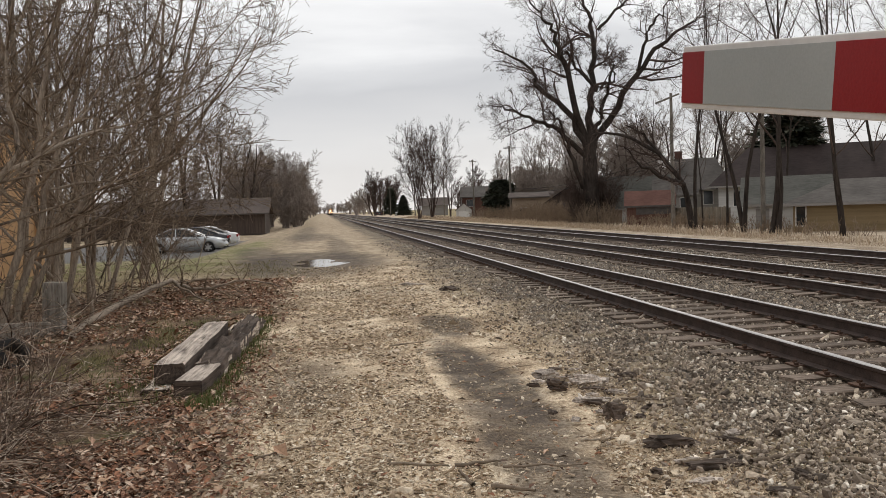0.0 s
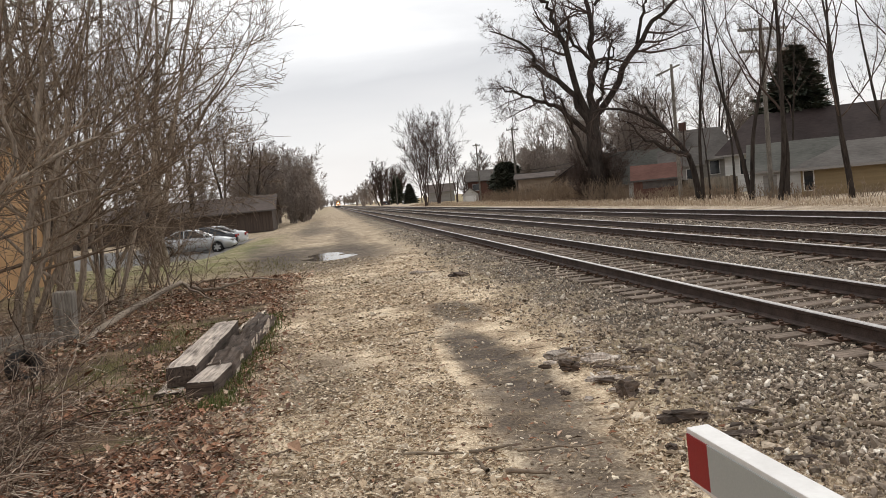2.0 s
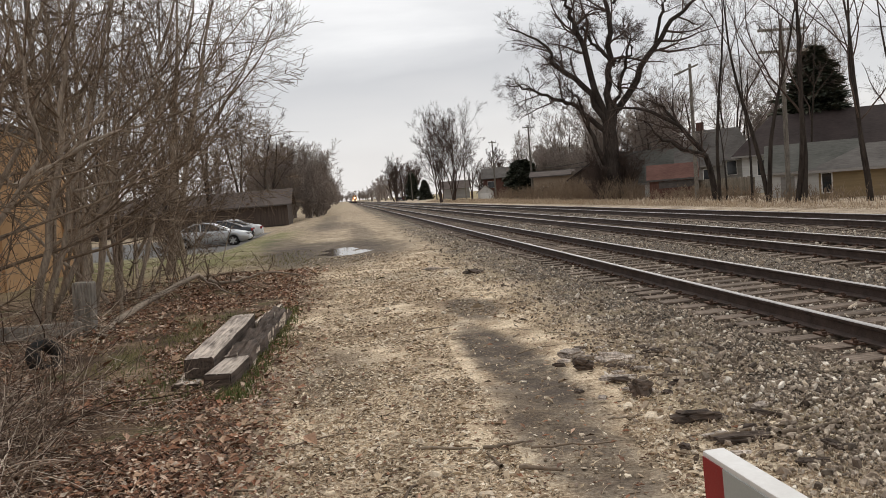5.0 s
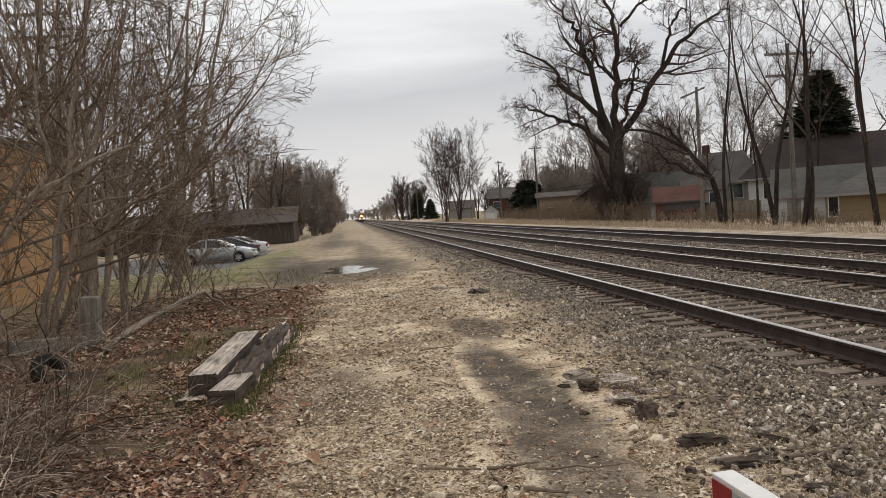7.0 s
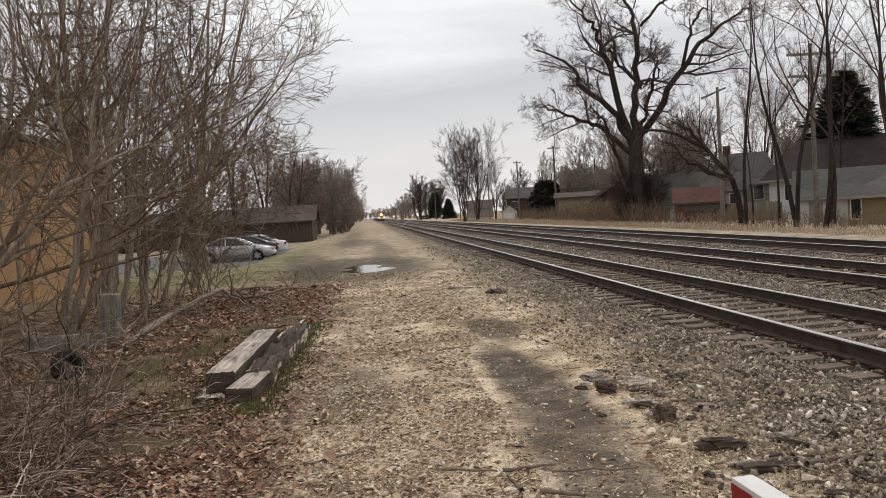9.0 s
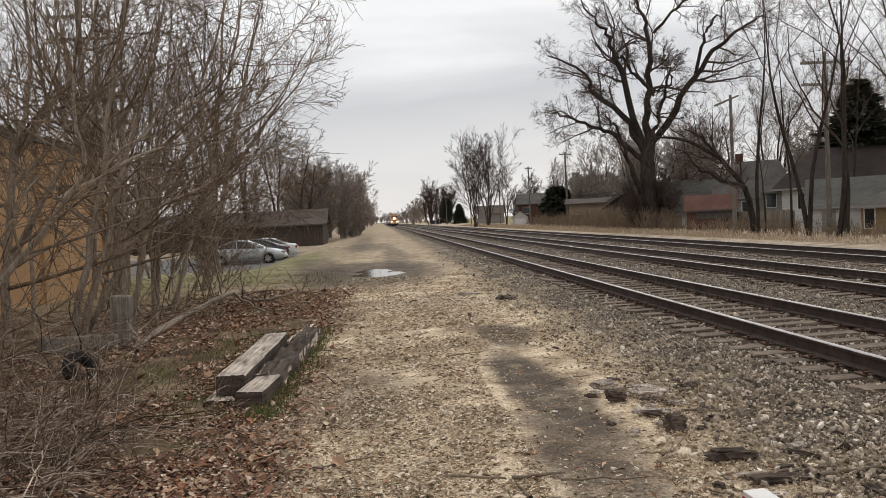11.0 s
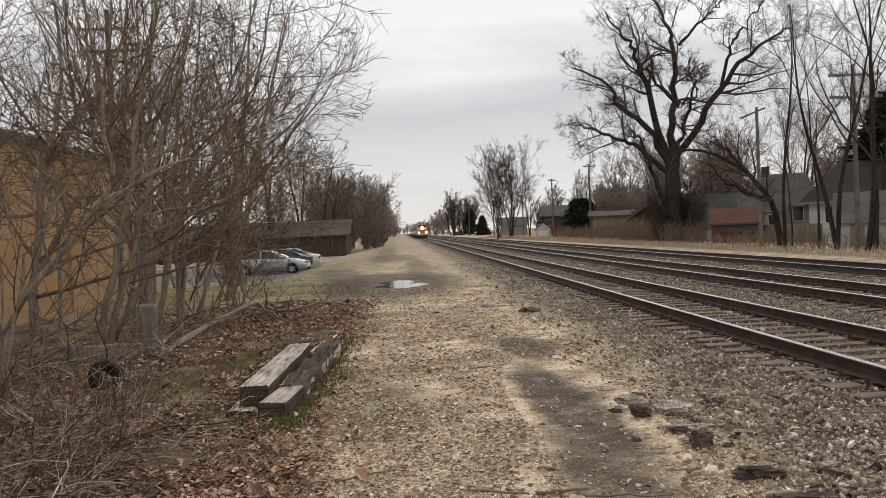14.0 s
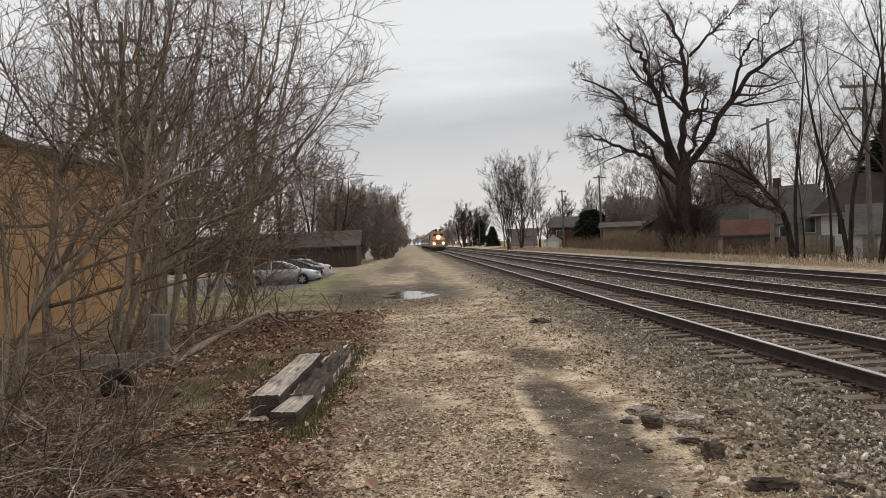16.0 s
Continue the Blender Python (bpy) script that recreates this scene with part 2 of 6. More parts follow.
    c = m.mix(m.math("MULTIPLY", wet, m.span(m.noise(5.0, 4, 0.7), 0.3, 0.6, 0.62, 0.95)), c, mud)
    c = m.mix(m.math("MULTIPLY", blob(-0.25, 8.2, 0.45, 1.3, 0.4, 1.2), 0.5), c, mud)
    c = m.mix(m.math("MULTIPLY", blob(-0.6, 29, 2.6, 7.0, 0.3, 0.9), 0.75), c, mud)
    c = m.mix(m.math("MULTIPLY", blob(-2.6, 34, 1.0, 9.0, 0.5, 1.1, -0.12), 0.6), c, mud)
    c = m.mix(m.math("MULTIPLY", blob(0.7, 42, 0.6, 13.0, 0.5, 1.2), 0.5), c, mud)
    c = m.mix(m.math("MULTIPLY", blob(-1.6, 78, 0.9, 26.0, 0.6, 1.0), 0.5), c, mud)
    c = m.mix(m.math("MULTIPLY", blob(-0.9, 60, 1.8, 9.0, 0.4, 0.9), 0.5), c, mud)
    c = m.mix(m.math("MULTIPLY", blob(1.1, 17.5, 1.6, 0.9, 0.4, 1.4), 0.55), c, (0.50, 0.43, 0.33))
    park = m.math("MULTIPLY", m.span(x, -6.3, -5.6, 1, 0), m.math("MULTIPLY", m.span(yw, 41, 43, 0, 1), m.span(y, 66, 69, 1, 0)))
    c = m.mix(park, c, tar)
    c = m.mix(m.math("MULTIPLY", m.span(y, 130, 280, 0, 0.5), m.span(x, 2.5, 0.5)), c, (0.36, 0.29, 0.19))
    m.colour(c)
    h = m.math("ADD", m.math("MULTIPLY", fine, 0.6), m.math("MULTIPLY", m.voro(30), 0.5))
    m.bump(h, 0.7, 0.035)
    return m.m


def bark(name, dark, light, scale=6.0):
    m = Mat(name, 0.95, 0, 0.1)
    g = m.noise(scale, 5, 0.7, (2.0, 2.0, 0.35))
    s = m.noise(0.8, 3)
    m.colour(m.ramp(m.math("ADD", m.math("MULTIPLY", g, 0.6), m.math("MULTIPLY", s, 0.4)), (0.36, dark), (0.64, light)))
    m.bump(g, 0.8, 0.03)
    return m.m


def glow(name, colour, strength):
    m = Mat(name)
    m.colour(colour)
    m.b.inputs["Emission Color"].default_value = (*colour, 1)
    m.b.inputs["Emission Strength"].default_value = strength
    return m.m


def shingles(name, c1, c2):
    m = Mat(name, 0.9, 0, 0.2)
    b = m.noise(3.0, 3, 0.6, (1.0, 4.0, 6.0))
    a = m.noise(0.7, 4)
    m.colour(m.ramp(m.math("ADD", m.math("MULTIPLY", a, 0.55), m.math("MULTIPLY", b, 0.45)), (0.36, c1), (0.64, c2)))
    m.bump(b, 0.4, 0.02)
    return m.m


M = dict(
    ground=ground_material(),
    rail_side=speckled("rusty_rail_steel", (0.048, 0.035, 0.030), (0.115, 0.083, 0.070), 5, 70, 0.75, 0.4, 0.3, 0.004),
    rail_top=speckled("worn_rail_head", (0.32, 0.30, 0.29), (0.52, 0.50, 0.48), 3, 50, 0.42, 0.9, 0.1, 0.002, (1, 0.1, 1)),
    tie=wooden("creosoted_tie", (0.042, 0.031, 0.025), (0.235, 0.180, 0.138), 0),
    plate=speckled("rusted_plate", (0.06, 0.035, 0.025), (0.15, 0.085, 0.055), 9, 60, 0.8, 0.3),
    stone=by_piece("ballast_stone", [(0.075, 0.058, 0.046), (0.43, 0.35, 0.27), (0.14, 0.108, 0.084), (0.70, 0.59, 0.46), (0.21, 0.163, 0.125), (0.52, 0.42, 0.315), (0.095, 0.076, 0.060), (0.32, 0.255, 0.195), (0.92, 0.84, 0.72)]),
    chip=by_piece("path_gravel", [(0.56, 0.44, 0.31), (0.28, 0.20, 0.13), (0.80, 0.69, 0.54), (0.42, 0.31, 0.20), (0.13, 0.095, 0.065), (0.68, 0.56, 0.41), (0.90, 0.81, 0.67)]),
    leaf=by_piece("dead_leaf", [(0.32, 0.155, 0.09), (0.50, 0.35, 0.235), (0.085, 0.047, 0.034), (0.76, 0.62, 0.48), (0.38, 0.185, 0.11), (0.13, 0.078, 0.056), (0.24, 0.125, 0.076), (0.07, 0.042, 0.032)]),
    debris=by_piece("path_debris", [(0.60, 0.48, 0.33), (0.25, 0.175, 0.112), (0.84, 0.72, 0.55), (0.42, 0.31, 0.20), (0.09, 0.062, 0.042), (0.74, 0.62, 0.46), (0.50, 0.38, 0.25)]),
    verge=by_piece("verge_blade", [(0.16, 0.16, 0.055), (0.32, 0.26, 0.14), (0.20, 0.195, 0.075), (0.40, 0.32, 0.19), (0.14, 0.15, 0.048)]),
    stick=by_piece("dry_stick", [(0.10, 0.075, 0.055), (0.23, 0.18, 0.13), (0.15, 0.115, 0.085), (0.34, 0.28, 0.21)]),
    straw=by_piece("dry_grass", [(0.48, 0.37, 0.255), (0.68, 0.57, 0.43), (0.31, 0.225, 0.15), (0.57, 0.45, 0.32), (0.24, 0.165, 0.105)]),
    green=by_piece("green_grass", [(0.075, 0.11, 0.028), (0.12, 0.14, 0.045), (0.20, 0.19, 0.085), (0.09, 0.12, 0.035)]),
    shrub=bark("shrub_bark", (0.13, 0.102, 0.078), (0.46, 0.380, 0.300), 14.0),
    twig=bark("shrub_twig", (0.055, 0.040, 0.030), (0.31, 0.236, 0.170), 6.0),
    trunk=bark("tree_bark", (0.020, 0.016, 0.014), (0.072, 0.058, 0.049), 5.0),
    fartwig=bark("far_twig", (0.060, 0.043, 0.036), (0.125, 0.092, 0.078), 3.0),
    brush=bark("dense_brush", (0.19, 0.155, 0.134), (0.35, 0.295, 0.255), 3.0),
    needle=by_piece("conifer_needle", [(0.028, 0.036, 0.024), (0.085, 0.092, 0.064), (0.048, 0.055, 0.038), (0.11, 0.105, 0.075)]),
    creosote_shaded=wooden("creosoted_shaded_side", (0.022, 0.016, 0.013), (0.115, 0.086, 0.068), 1),
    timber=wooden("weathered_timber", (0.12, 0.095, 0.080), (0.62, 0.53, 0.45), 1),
    rot=rotten(),
    greywood=wooden("grey_post_wood", (0.11, 0.098, 0.085), (0.31, 0.28, 0.24), 2),
    pole=wooden("utility_pole_wood", (0.085, 0.074, 0.062), (0.22, 0.195, 0.165), 2),
    char=wooden("dark_old_wood", (0.018, 0.013, 0.010), (0.135, 0.100, 0.078), 0),
    rubber=speckled("tyre_rubber", (0.010, 0.010, 0.010), (0.028, 0.026, 0.025), 9, 60, 0.85),
    white=speckled("white_paint", (0.62, 0.60, 0.57), (0.76, 0.745, 0.72), 3, 40, 0.5, 0, 0.05),
    red=speckled("red_reflective_sheet", (0.22, 0.010, 0.014), (0.29, 0.016, 0.020), 3, 220, 0.38, 0, 0.05),
    silverred=speckled("silver_reflective_sheet", (0.36, 0.385, 0.375), (0.43, 0.455, 0.445), 3, 220, 0.42, 0.1, 0.05),
    metal=speckled("galvanised_metal", (0.30, 0.30, 0.30), (0.46, 0.46, 0.46), 3, 40, 0.45, 0.8),
    tan=speckled("tan_block_wall", (0.47, 0.285, 0.145), (0.60, 0.385, 0.21), 0.9, 25, 0.9, 0, 0.4, 0.02),
    darkfascia=speckled("dark_fascia", (0.07, 0.06, 0.055), (0.12, 0.105, 0.095)),
    glass=speckled("dark_glass", (0.012, 0.014, 0.016), (0.03, 0.033, 0.036), 2, 20, 0.08, 0, 0.0, 0.001, (1, 1, 1), 0.6),
    silver=speckled("silver_car_paint", (0.46, 0.47, 0.48), (0.56, 0.57, 0.58), 2, 90, 0.28, 0.55, 0.02),
    black=speckled("black_car_paint", (0.012, 0.013, 0.016), (0.03, 0.03, 0.034), 2, 60, 0.22, 0.0, 0.02, 0.001, (1, 1, 1), 0.6),
    whitecar=speckled("white_car_paint", (0.58, 0.58, 0.58), (0.70, 0.70, 0.70), 2, 60, 0.3, 0.0, 0.02),
    lampred=speckled("tail_lamp_red", (0.22, 0.01, 0.01), (0.32, 0.02, 0.02), 9, 60, 0.25),
    roof_brown=shingles("brown_shingle", (0.060, 0.046, 0.040), (0.115, 0.090, 0.078)),
    roof_red=shingles("red_brown_roof", (0.095, 0.044, 0.034), (0.165, 0.082, 0.064)),
    roof_green=shingles("grey_green_shingle", (0.058, 0.058, 0.050), (0.120, 0.116, 0.102)),
    roof_grey=shingles("grey_shingle", (0.070, 0.062, 0.056), (0.140, 0.126, 0.114)),
    roof_dark=shingles("dark_shingle", (0.026, 0.019, 0.018), (0.052, 0.038, 0.035)),
    wall_white=speckled("white_siding", (0.46, 0.45, 0.43), (0.60, 0.59, 0.565), 0.8, 20, 0.8, 0, 0.3, 0.01, (0.2, 0.2, 8)),
    wall_yellow=speckled("ochre_siding", (0.185, 0.135, 0.072), (0.28, 0.205, 0.115), 0.8, 20, 0.85, 0, 0.3, 0.01, (0.2, 0.2, 6)),
    wall_grey=speckled("grey_siding", (0.20, 0.185, 0.17), (0.30, 0.28, 0.26), 0.8, 20, 0.85, 0, 0.3, 0.01, (0.2, 0.2, 8)),
    wall_red=speckled("red_brown_boards", (0.075, 0.036, 0.028), (0.14, 0.070, 0.052), 1.5, 30, 0.85, 0, 0.3, 0.01, (6, 6, 0.3)),
    wall_tan=speckled("tan_siding", (0.26, 0.20, 0.15), (0.36, 0.29, 0.22), 0.8, 20, 0.85, 0, 0.3, 0.01),
    wall_dark=speckled("dark_brown_boards", (0.045, 0.032, 0.026), (0.095, 0.070, 0.056), 1.5, 30, 0.85, 0, 0.3, 0.01, (6, 6, 0.3)),
    fence=wooden("old_fence_board", (0.105, 0.090, 0.070), (0.265, 0.225, 0.175), 2),
    orange=speckled("orange_glow_locomotive_body", (0.36, 0.175, 0.085), (0.46, 0.24, 0.13), 0.8, 20, 0.5),
    dark=speckled("dark_underframe", (0.02, 0.018, 0.016), (0.05, 0.045, 0.04), 3, 30),
    coach=speckled("stainless_coach", (0.095, 0.085, 0.075), (0.16, 0.145, 0.128), 0.7, 15, 0.6, 0.2, 0.2, 0.01, (0.3, 0.3, 8)),
    lamp=glow("headlight", (1.0, 0.68, 0.36), 5.5),
    lamp_small=glow("ditch_light", (1.0, 0.64, 0.32), 3.6),
)


def water_material():
    m = Mat("puddle_water", 0.04, 0, 0.5)
    m.colour((0.05, 0.042, 0.035))
    m.bump(m.noise(5, 2), 0.05, 0.01)
    return m.m


M["water"] = water_material()


# ---- mesh helpers ----
def link(name, verts, faces, material, parent=None, label="", smooth=False):
    me = bpy.data.meshes.new(name)
    me.from_pydata([tuple(v) for v in verts] if not isinstance(verts, np.ndarray) else verts.tolist(), [], faces if isinstance(faces, list) else faces.tolist())
    for mm in material if isinstance(material, list) else [material]:
        me.materials.append(mm)
    if smooth:
        me.polygons.foreach_set("use_smooth", [True] * len(me.polygons))
    me.update()
    ob = new(name, me)
    if parent:
        ob.parent = parent
    if label:
        tagged(ob, label)
    return ob


def part(name, bm, material, parent=None, label="", smooth=False):
    """Links a bmesh as one mesh object under a thing or a part."""
    me = bpy.data.meshes.new(name)
    bmesh.ops.recalc_face_normals(bm, faces=bm.faces[:])
    bm.to_mesh(me)
    bm.free()
    for mm in material if isinstance(material, list) else [material]:
        me.materials.append(mm)
    if smooth:
        me.polygons.foreach_set("use_smooth", [True] * len(me.polygons))
    ob = new(name, me)
    if parent:
        ob.parent = parent
    if label:
        tagged(ob, label)
    return ob


def thing(name, m, label, category, group="", kind=""):
    ob = new(name)
    ob.matrix_basis = m
    return tagged(ob, label, category, group, kind)


def box(bm, c, s, bevel=0.0, m=None):
    r = bmesh.ops.create_cube(bm, size=1.0)
    vs = r["verts"]
    for v in vs:
        v.co = Vector((c[0] + v.co.x * s[0], c[1] + v.co.y * s[1], c[2] + v.co.z * s[2]))
    if m:
        bmesh.ops.transform(bm, matrix=m, verts=vs)
    if bevel:
        es = list({e for v in vs for e in v.link_edges})
        bmesh.ops.bevel(bm, geom=es, offset=bevel, segments=2, affect="EDGES", profile=0.6)
    return bm


def boxed(c, s, bevel=0.0, m=None):
    return box(bmesh.new(), c, s, bevel, m)


def rod(bm, a, b, r1, r2=None, n=10):
    a, b = Vector(a), Vector(b)
    d = b - a
    q = d.to_track_quat("Z", "Y").to_matrix().to_4x4()
    bmesh.ops.create_cone(bm, cap_ends=True, segments=n, radius1=r1, radius2=r1 if r2 is None else r2, depth=d.length,
                          matrix=Matrix.Translation((a + b) / 2) @ q)
    return bm


def prism(bm, outline, a, b, axis=0):
    """A closed outline swept from a to b along an axis."""
    def at(p, k):
        v = list(p)
        v.insert(axis, k)
        return bm.verts.new(v)
    lo, hi = [at(p, a) for p in outline], [at(p, b) for p in outline]
    n = len(outline)
    for i in range(n):
        bm.faces.new((lo[i], lo[(i + 1) % n], hi[(i + 1) % n], hi[i]))
    bm.faces.new(lo[::-1])
    bm.faces.new(hi)
    return bm


# ---- branching plants ----
def tubes(pts, rad, sides):
    """Tapered tubes along N polylines at once: verts and quads."""
    n, s, _ = pts.shape
    tan = np.gradient(pts, axis=1)
    tan /= np.linalg.norm(tan, axis=2, keepdims=True) + 1e-9
    ref = np.where(np.abs(tan[..., 2:3]) > 0.9, np.array([1.0, 0, 0]), np.array([0, 0, 1.0]))
    u = np.cross(tan, ref)
    u /= np.linalg.norm(u, axis=2, keepdims=True) + 1e-9
    w = np.cross(tan, u)
    a = np.arange(sides) * 2 * np.pi / sides
    ring = u[:, :, None] * np.cos(a)[None, None, :, None] + w[:, :, None] * np.sin(a)[None, None, :, None]
    v = pts[:, :, None] + ring * rad[:, :, None, None]
    idx = np.arange(n * s * sides).reshape(n, s, sides)
    nx = np.roll(idx, -1, axis=2)
    f = np.stack([idx[:, :-1], nx[:, :-1], nx[:, 1:], idx[:, 1:]], -1).reshape(-1, 4)
    return v.reshape(-1, 3), f


def shoots(rng, start, way, length, r0, segs, wobble, lift, taper=0.75):
    """N branches grown step by step: polylines and radii."""
    n = len(start)
    pts, d = [start], way.copy()
    for _ in range(segs):
        d = d + rng.normal(0, wobble, (n, 3)) + np.array([0, 0, lift])
        d /= np.linalg.norm(d, axis=1, keepdims=True) + 1e-9
        pts.append(pts[-1] + d * (length / segs)[:, None])
    t = np.linspace(0, 1, segs + 1)
    return np.stack(pts, 1), r0[:, None] * (1 - taper * t)[None]


def offspring(rng, pts, rad, length, count, low, spread, ratio, thin):
    """Starts, ways, lengths and radii of count children on every branch."""
    n, s, _ = pts.shape
    k = np.repeat(np.arange(n), count)
    u = rng.uniform(low, 1.0, n * count)
    x = u * (s - 1)
    i = np.minimum(x.astype(int), s - 2)
    f = (x - i)[:, None]
    p = pts[k, i] * (1 - f) + pts[k, i + 1] * f
    d = pts[k, i + 1] - pts[k, i]
    d /= np.linalg.norm(d, axis=1, keepdims=True) + 1e-9
    side = rng.normal(0, 1, (n * count, 3))
    side -= d * (side * d).sum(1, keepdims=True)
    side /= np.linalg.norm(side, axis=1, keepdims=True) + 1e-9
    ang = np.radians(rng.normal(spread, spread * 0.3, n * count))[:, None]
    w = d * np.cos(ang) + side * np.sin(ang)
    r = (rad[k, i] * (1 - f[:, 0]) + rad[k, i + 1] * f[:, 0]) * thin
    ln = length[k] * ratio * rng.uniform(0.6, 1.25, n * count) * (1.15 - 0.5 * u)
    return p, w, ln, r


def join(chunks):
    vs, fs, o = [], [], 0
    for v, f in chunks:
        vs.append(v)
        fs.append(f + o)
        o += len(v)
    return np.concatenate(vs), np.concatenate(fs)


def ramify(rng, pts, rad, length, levels, least=0.004):
    """Grow levels of branches on the given limbs; returns tube chunks, thick ones and thin ones."""
    out = []
    for count, low, spread, ratio, thin, segs, wobble, lift, sides in levels:
        p, w, ln, r = offspring(rng, pts, rad, length, count, low, spread, ratio, thin)
        r = np.maximum(r, least)
        pts, rad = shoots(rng, p, w, ln, r, segs, wobble, lift)
        length = ln
        out.append(tubes(pts, np.maximum(rad, least * 0.6), sides))
    return out


def limb(points, r0, r1, steps=10, jitter=0.0, rng=None):
    """A smooth limb through a few points."""
    p = np.array(points, float)
    t = np.linspace(0, len(p) - 1, steps + 1)
    q = np.stack([np.interp(t, range(len(p)), p[:, a]) for a in range(3)], 1)
    for _ in range(1):
        q[1:-1] = (q[:-2] + 2 * q[1:-1] + q[2:]) / 4
    if rng is not None and jitter:
        q[1:-1] += rng.normal(0, jitter, q[1:-1].shape)
    return q, np.linspace(r0, r1, steps + 1)


def bare_tree(name, m, height, radius, seed, label, group="", stems=1, lean=0.1, levels=None, crown=0.35, spread=30, tip=0.01, mats=("trunk", "fartwig"), category="tree", wob=0.06):
    """A leafless tree: trunk and a crown of bare branches."""
    rng = np.random.default_rng(seed)
    ob = thing(name, m, label, category, group)
    st = np.zeros((stems, 3))
    st[:, :2] = rng.normal(0, radius * (1.2 if stems > 1 else 0), (stems, 2))
    way = np.stack([rng.normal(0, lean, stems), rng.normal(0, lean, stems), np.ones(stems)], 1)
    way /= np.linalg.norm(way, axis=1, keepdims=True)
    ln = height * rng.uniform(0.8, 1.0, stems)
    pts, rad = shoots(rng, st, way, ln, np.full(stems, radius) * rng.uniform(0.75, 1.0, stems), 12, wob, 0.04, 0.88)
    for k in range(stems):
        v, f = tubes(pts[k:k + 1], rad[k:k + 1], 8)
        link("trunk" if stems == 1 else "stem", v, f, M[mats[0]], ob, smooth=True)
    levels = levels or [(9, crown, spread, 0.42, 0.55, 6, 0.12, 0.06, 5), (6, 0.25, 34, 0.5, 0.55, 4, 0.14, 0.04, 3), (6, 0.2, 36, 0.55, 0.6, 3, 0.15, 0.02, 3)]
    v, f = join(ramify(rng, pts, rad, ln, levels, tip))
    link("crown", v, f, M[mats[1]], ob, smooth=True)
    return ob


# ---- the ground ----
def make_ground():
    xs = np.concatenate([np.linspace(-900, -60, 15), np.linspace(-50, -12, 20), np.linspace(-11, 17, 141), np.linspace(18, 60, 22), np.linspace(80, 900, 15)])
    ys = np.concatenate([np.linspace(-60, -4, 12), np.linspace(-3, 24, 136), np.linspace(24.3, 35, 44), np.linspace(36, 80, 45), np.linspace(85, 300, 40), np.linspace(340, 3000, 25)])
    X, Y = np.meshgrid(xs, ys)
    Z = np.zeros_like(X)
    for i in range(X.shape[0]):
        for j in range(X.shape[1]):
            x, y = X[i, j], Y[i, j]
            if y < 80 and -12 < x < 17:
                calm = 0.35 if x > 3.2 else 1.0
                Z[i, j] = calm * (0.030 * noise.noise((x * 0.9, y * 0.6, 0)) + 0.022 * noise.noise((x * 3.1, y * 2.7, 5))) - 0.018
                if x < -2:
                    Z[i, j] += 0.05 * min(1, (-2 - x) / 2) * (1 + noise.noise((x * 0.7, y * 0.7, 9)))
    Z -= 0.36 * np.clip((-4.2 - X) / 2.2, 0, 1) * np.clip((Y - 30) / 12, 0, 1)
    # worn hollow beside the ballast, and a pan for the rain water
    Z -= 0.05 * np.exp(-((X - 1.6) / 0.45) ** 2 - ((Y - 8.4) / 2.4) ** 2)
    Z -= 0.065 * np.exp(-((X + 0.2) / 0.95) ** 2 - ((Y - 29.0) / 2.5) ** 2)
    n, k = X.shape
    v = np.stack([X, Y, Z], -1).reshape(-1, 3)
    idx = np.arange(n * k).reshape(n, k)
    f = np.stack([idx[:-1, :-1], idx[:-1, 1:], idx[1:, 1:], idx[1:, :-1]], -1).reshape(-1, 4)
    return tagged(link("ground", v, f, M["ground"], smooth=True), "ground of tan gravel path, leaf litter, grass and grey ballast", "ground", kind="structure")


make_ground()


def make_puddle():
    bm = bmesh.new()
    ring = []
    for i in range(40):
        a = i * math.tau / 40
        ring.append(bm.verts.new((-0.2 + 1.5 * math.cos(a), 29.0 + 3.8 * math.sin(a), -0.050)))
    bm.faces.new(ring)
    tagged(part("puddle", bm, M["water"]), "shallow rain puddle reflecting the pale sky on the muddy path", "puddle", kind="structure")


make_puddle()

# ---- railway tracks ----
RAIL_TOP, HEAD, GAUGE = 0.20, 0.072, 1.505
SECTION = [(-0.070, 0.0), (0.070, 0.0), (0.070, 0.012), (0.012, 0.032), (0.010, 0.118), (0.034, 0.132), (0.036, 0.160),
           (0.028, 0.168), (-0.028, 0.168), (-0.036, 0.160), (-0.034, 0.132), (-0.010, 0.118), (-0.012, 0.032), (-0.070, 0.012)]


def make_rail(x, parent, y0=-30.0, y1=1500.0):
    bm = bmesh.new()
    prism(bm, [(px, pz) for px, pz in SECTION], y0, y1, 1)
    bm.normal_update()
    for fc in bm.faces:
        if all(v.co.z > 0.159 for v in fc.verts):
            fc.material_index = 1
    ob = part("rail", bm, [M["rail_side"], M["rail_top"]], parent, "rusty steel rail with a polished running surface")
    ob.location = (x, 0, RAIL_TOP - 0.168)
    return ob


def tie_mesh(seed):
    rng = random.Random(seed)
    bm = bmesh.new()
    box(bm, (0, 0, -0.085), (2.60, 0.225, 0.17), 0.014)
    for v in bm.verts:
        v.co += Vector((rng.uniform(-0.03, 0.03), rng.uniform(-0.012, 0.012), rng.uniform(-0.008, 0.006)))
    me = bpy.data.meshes.new("tie")
    bmesh.ops.recalc_face_normals(bm, faces=bm.faces[:])
    bm.to_mesh(me)
    bm.free()
    me.materials.append(M["tie"])
    return me


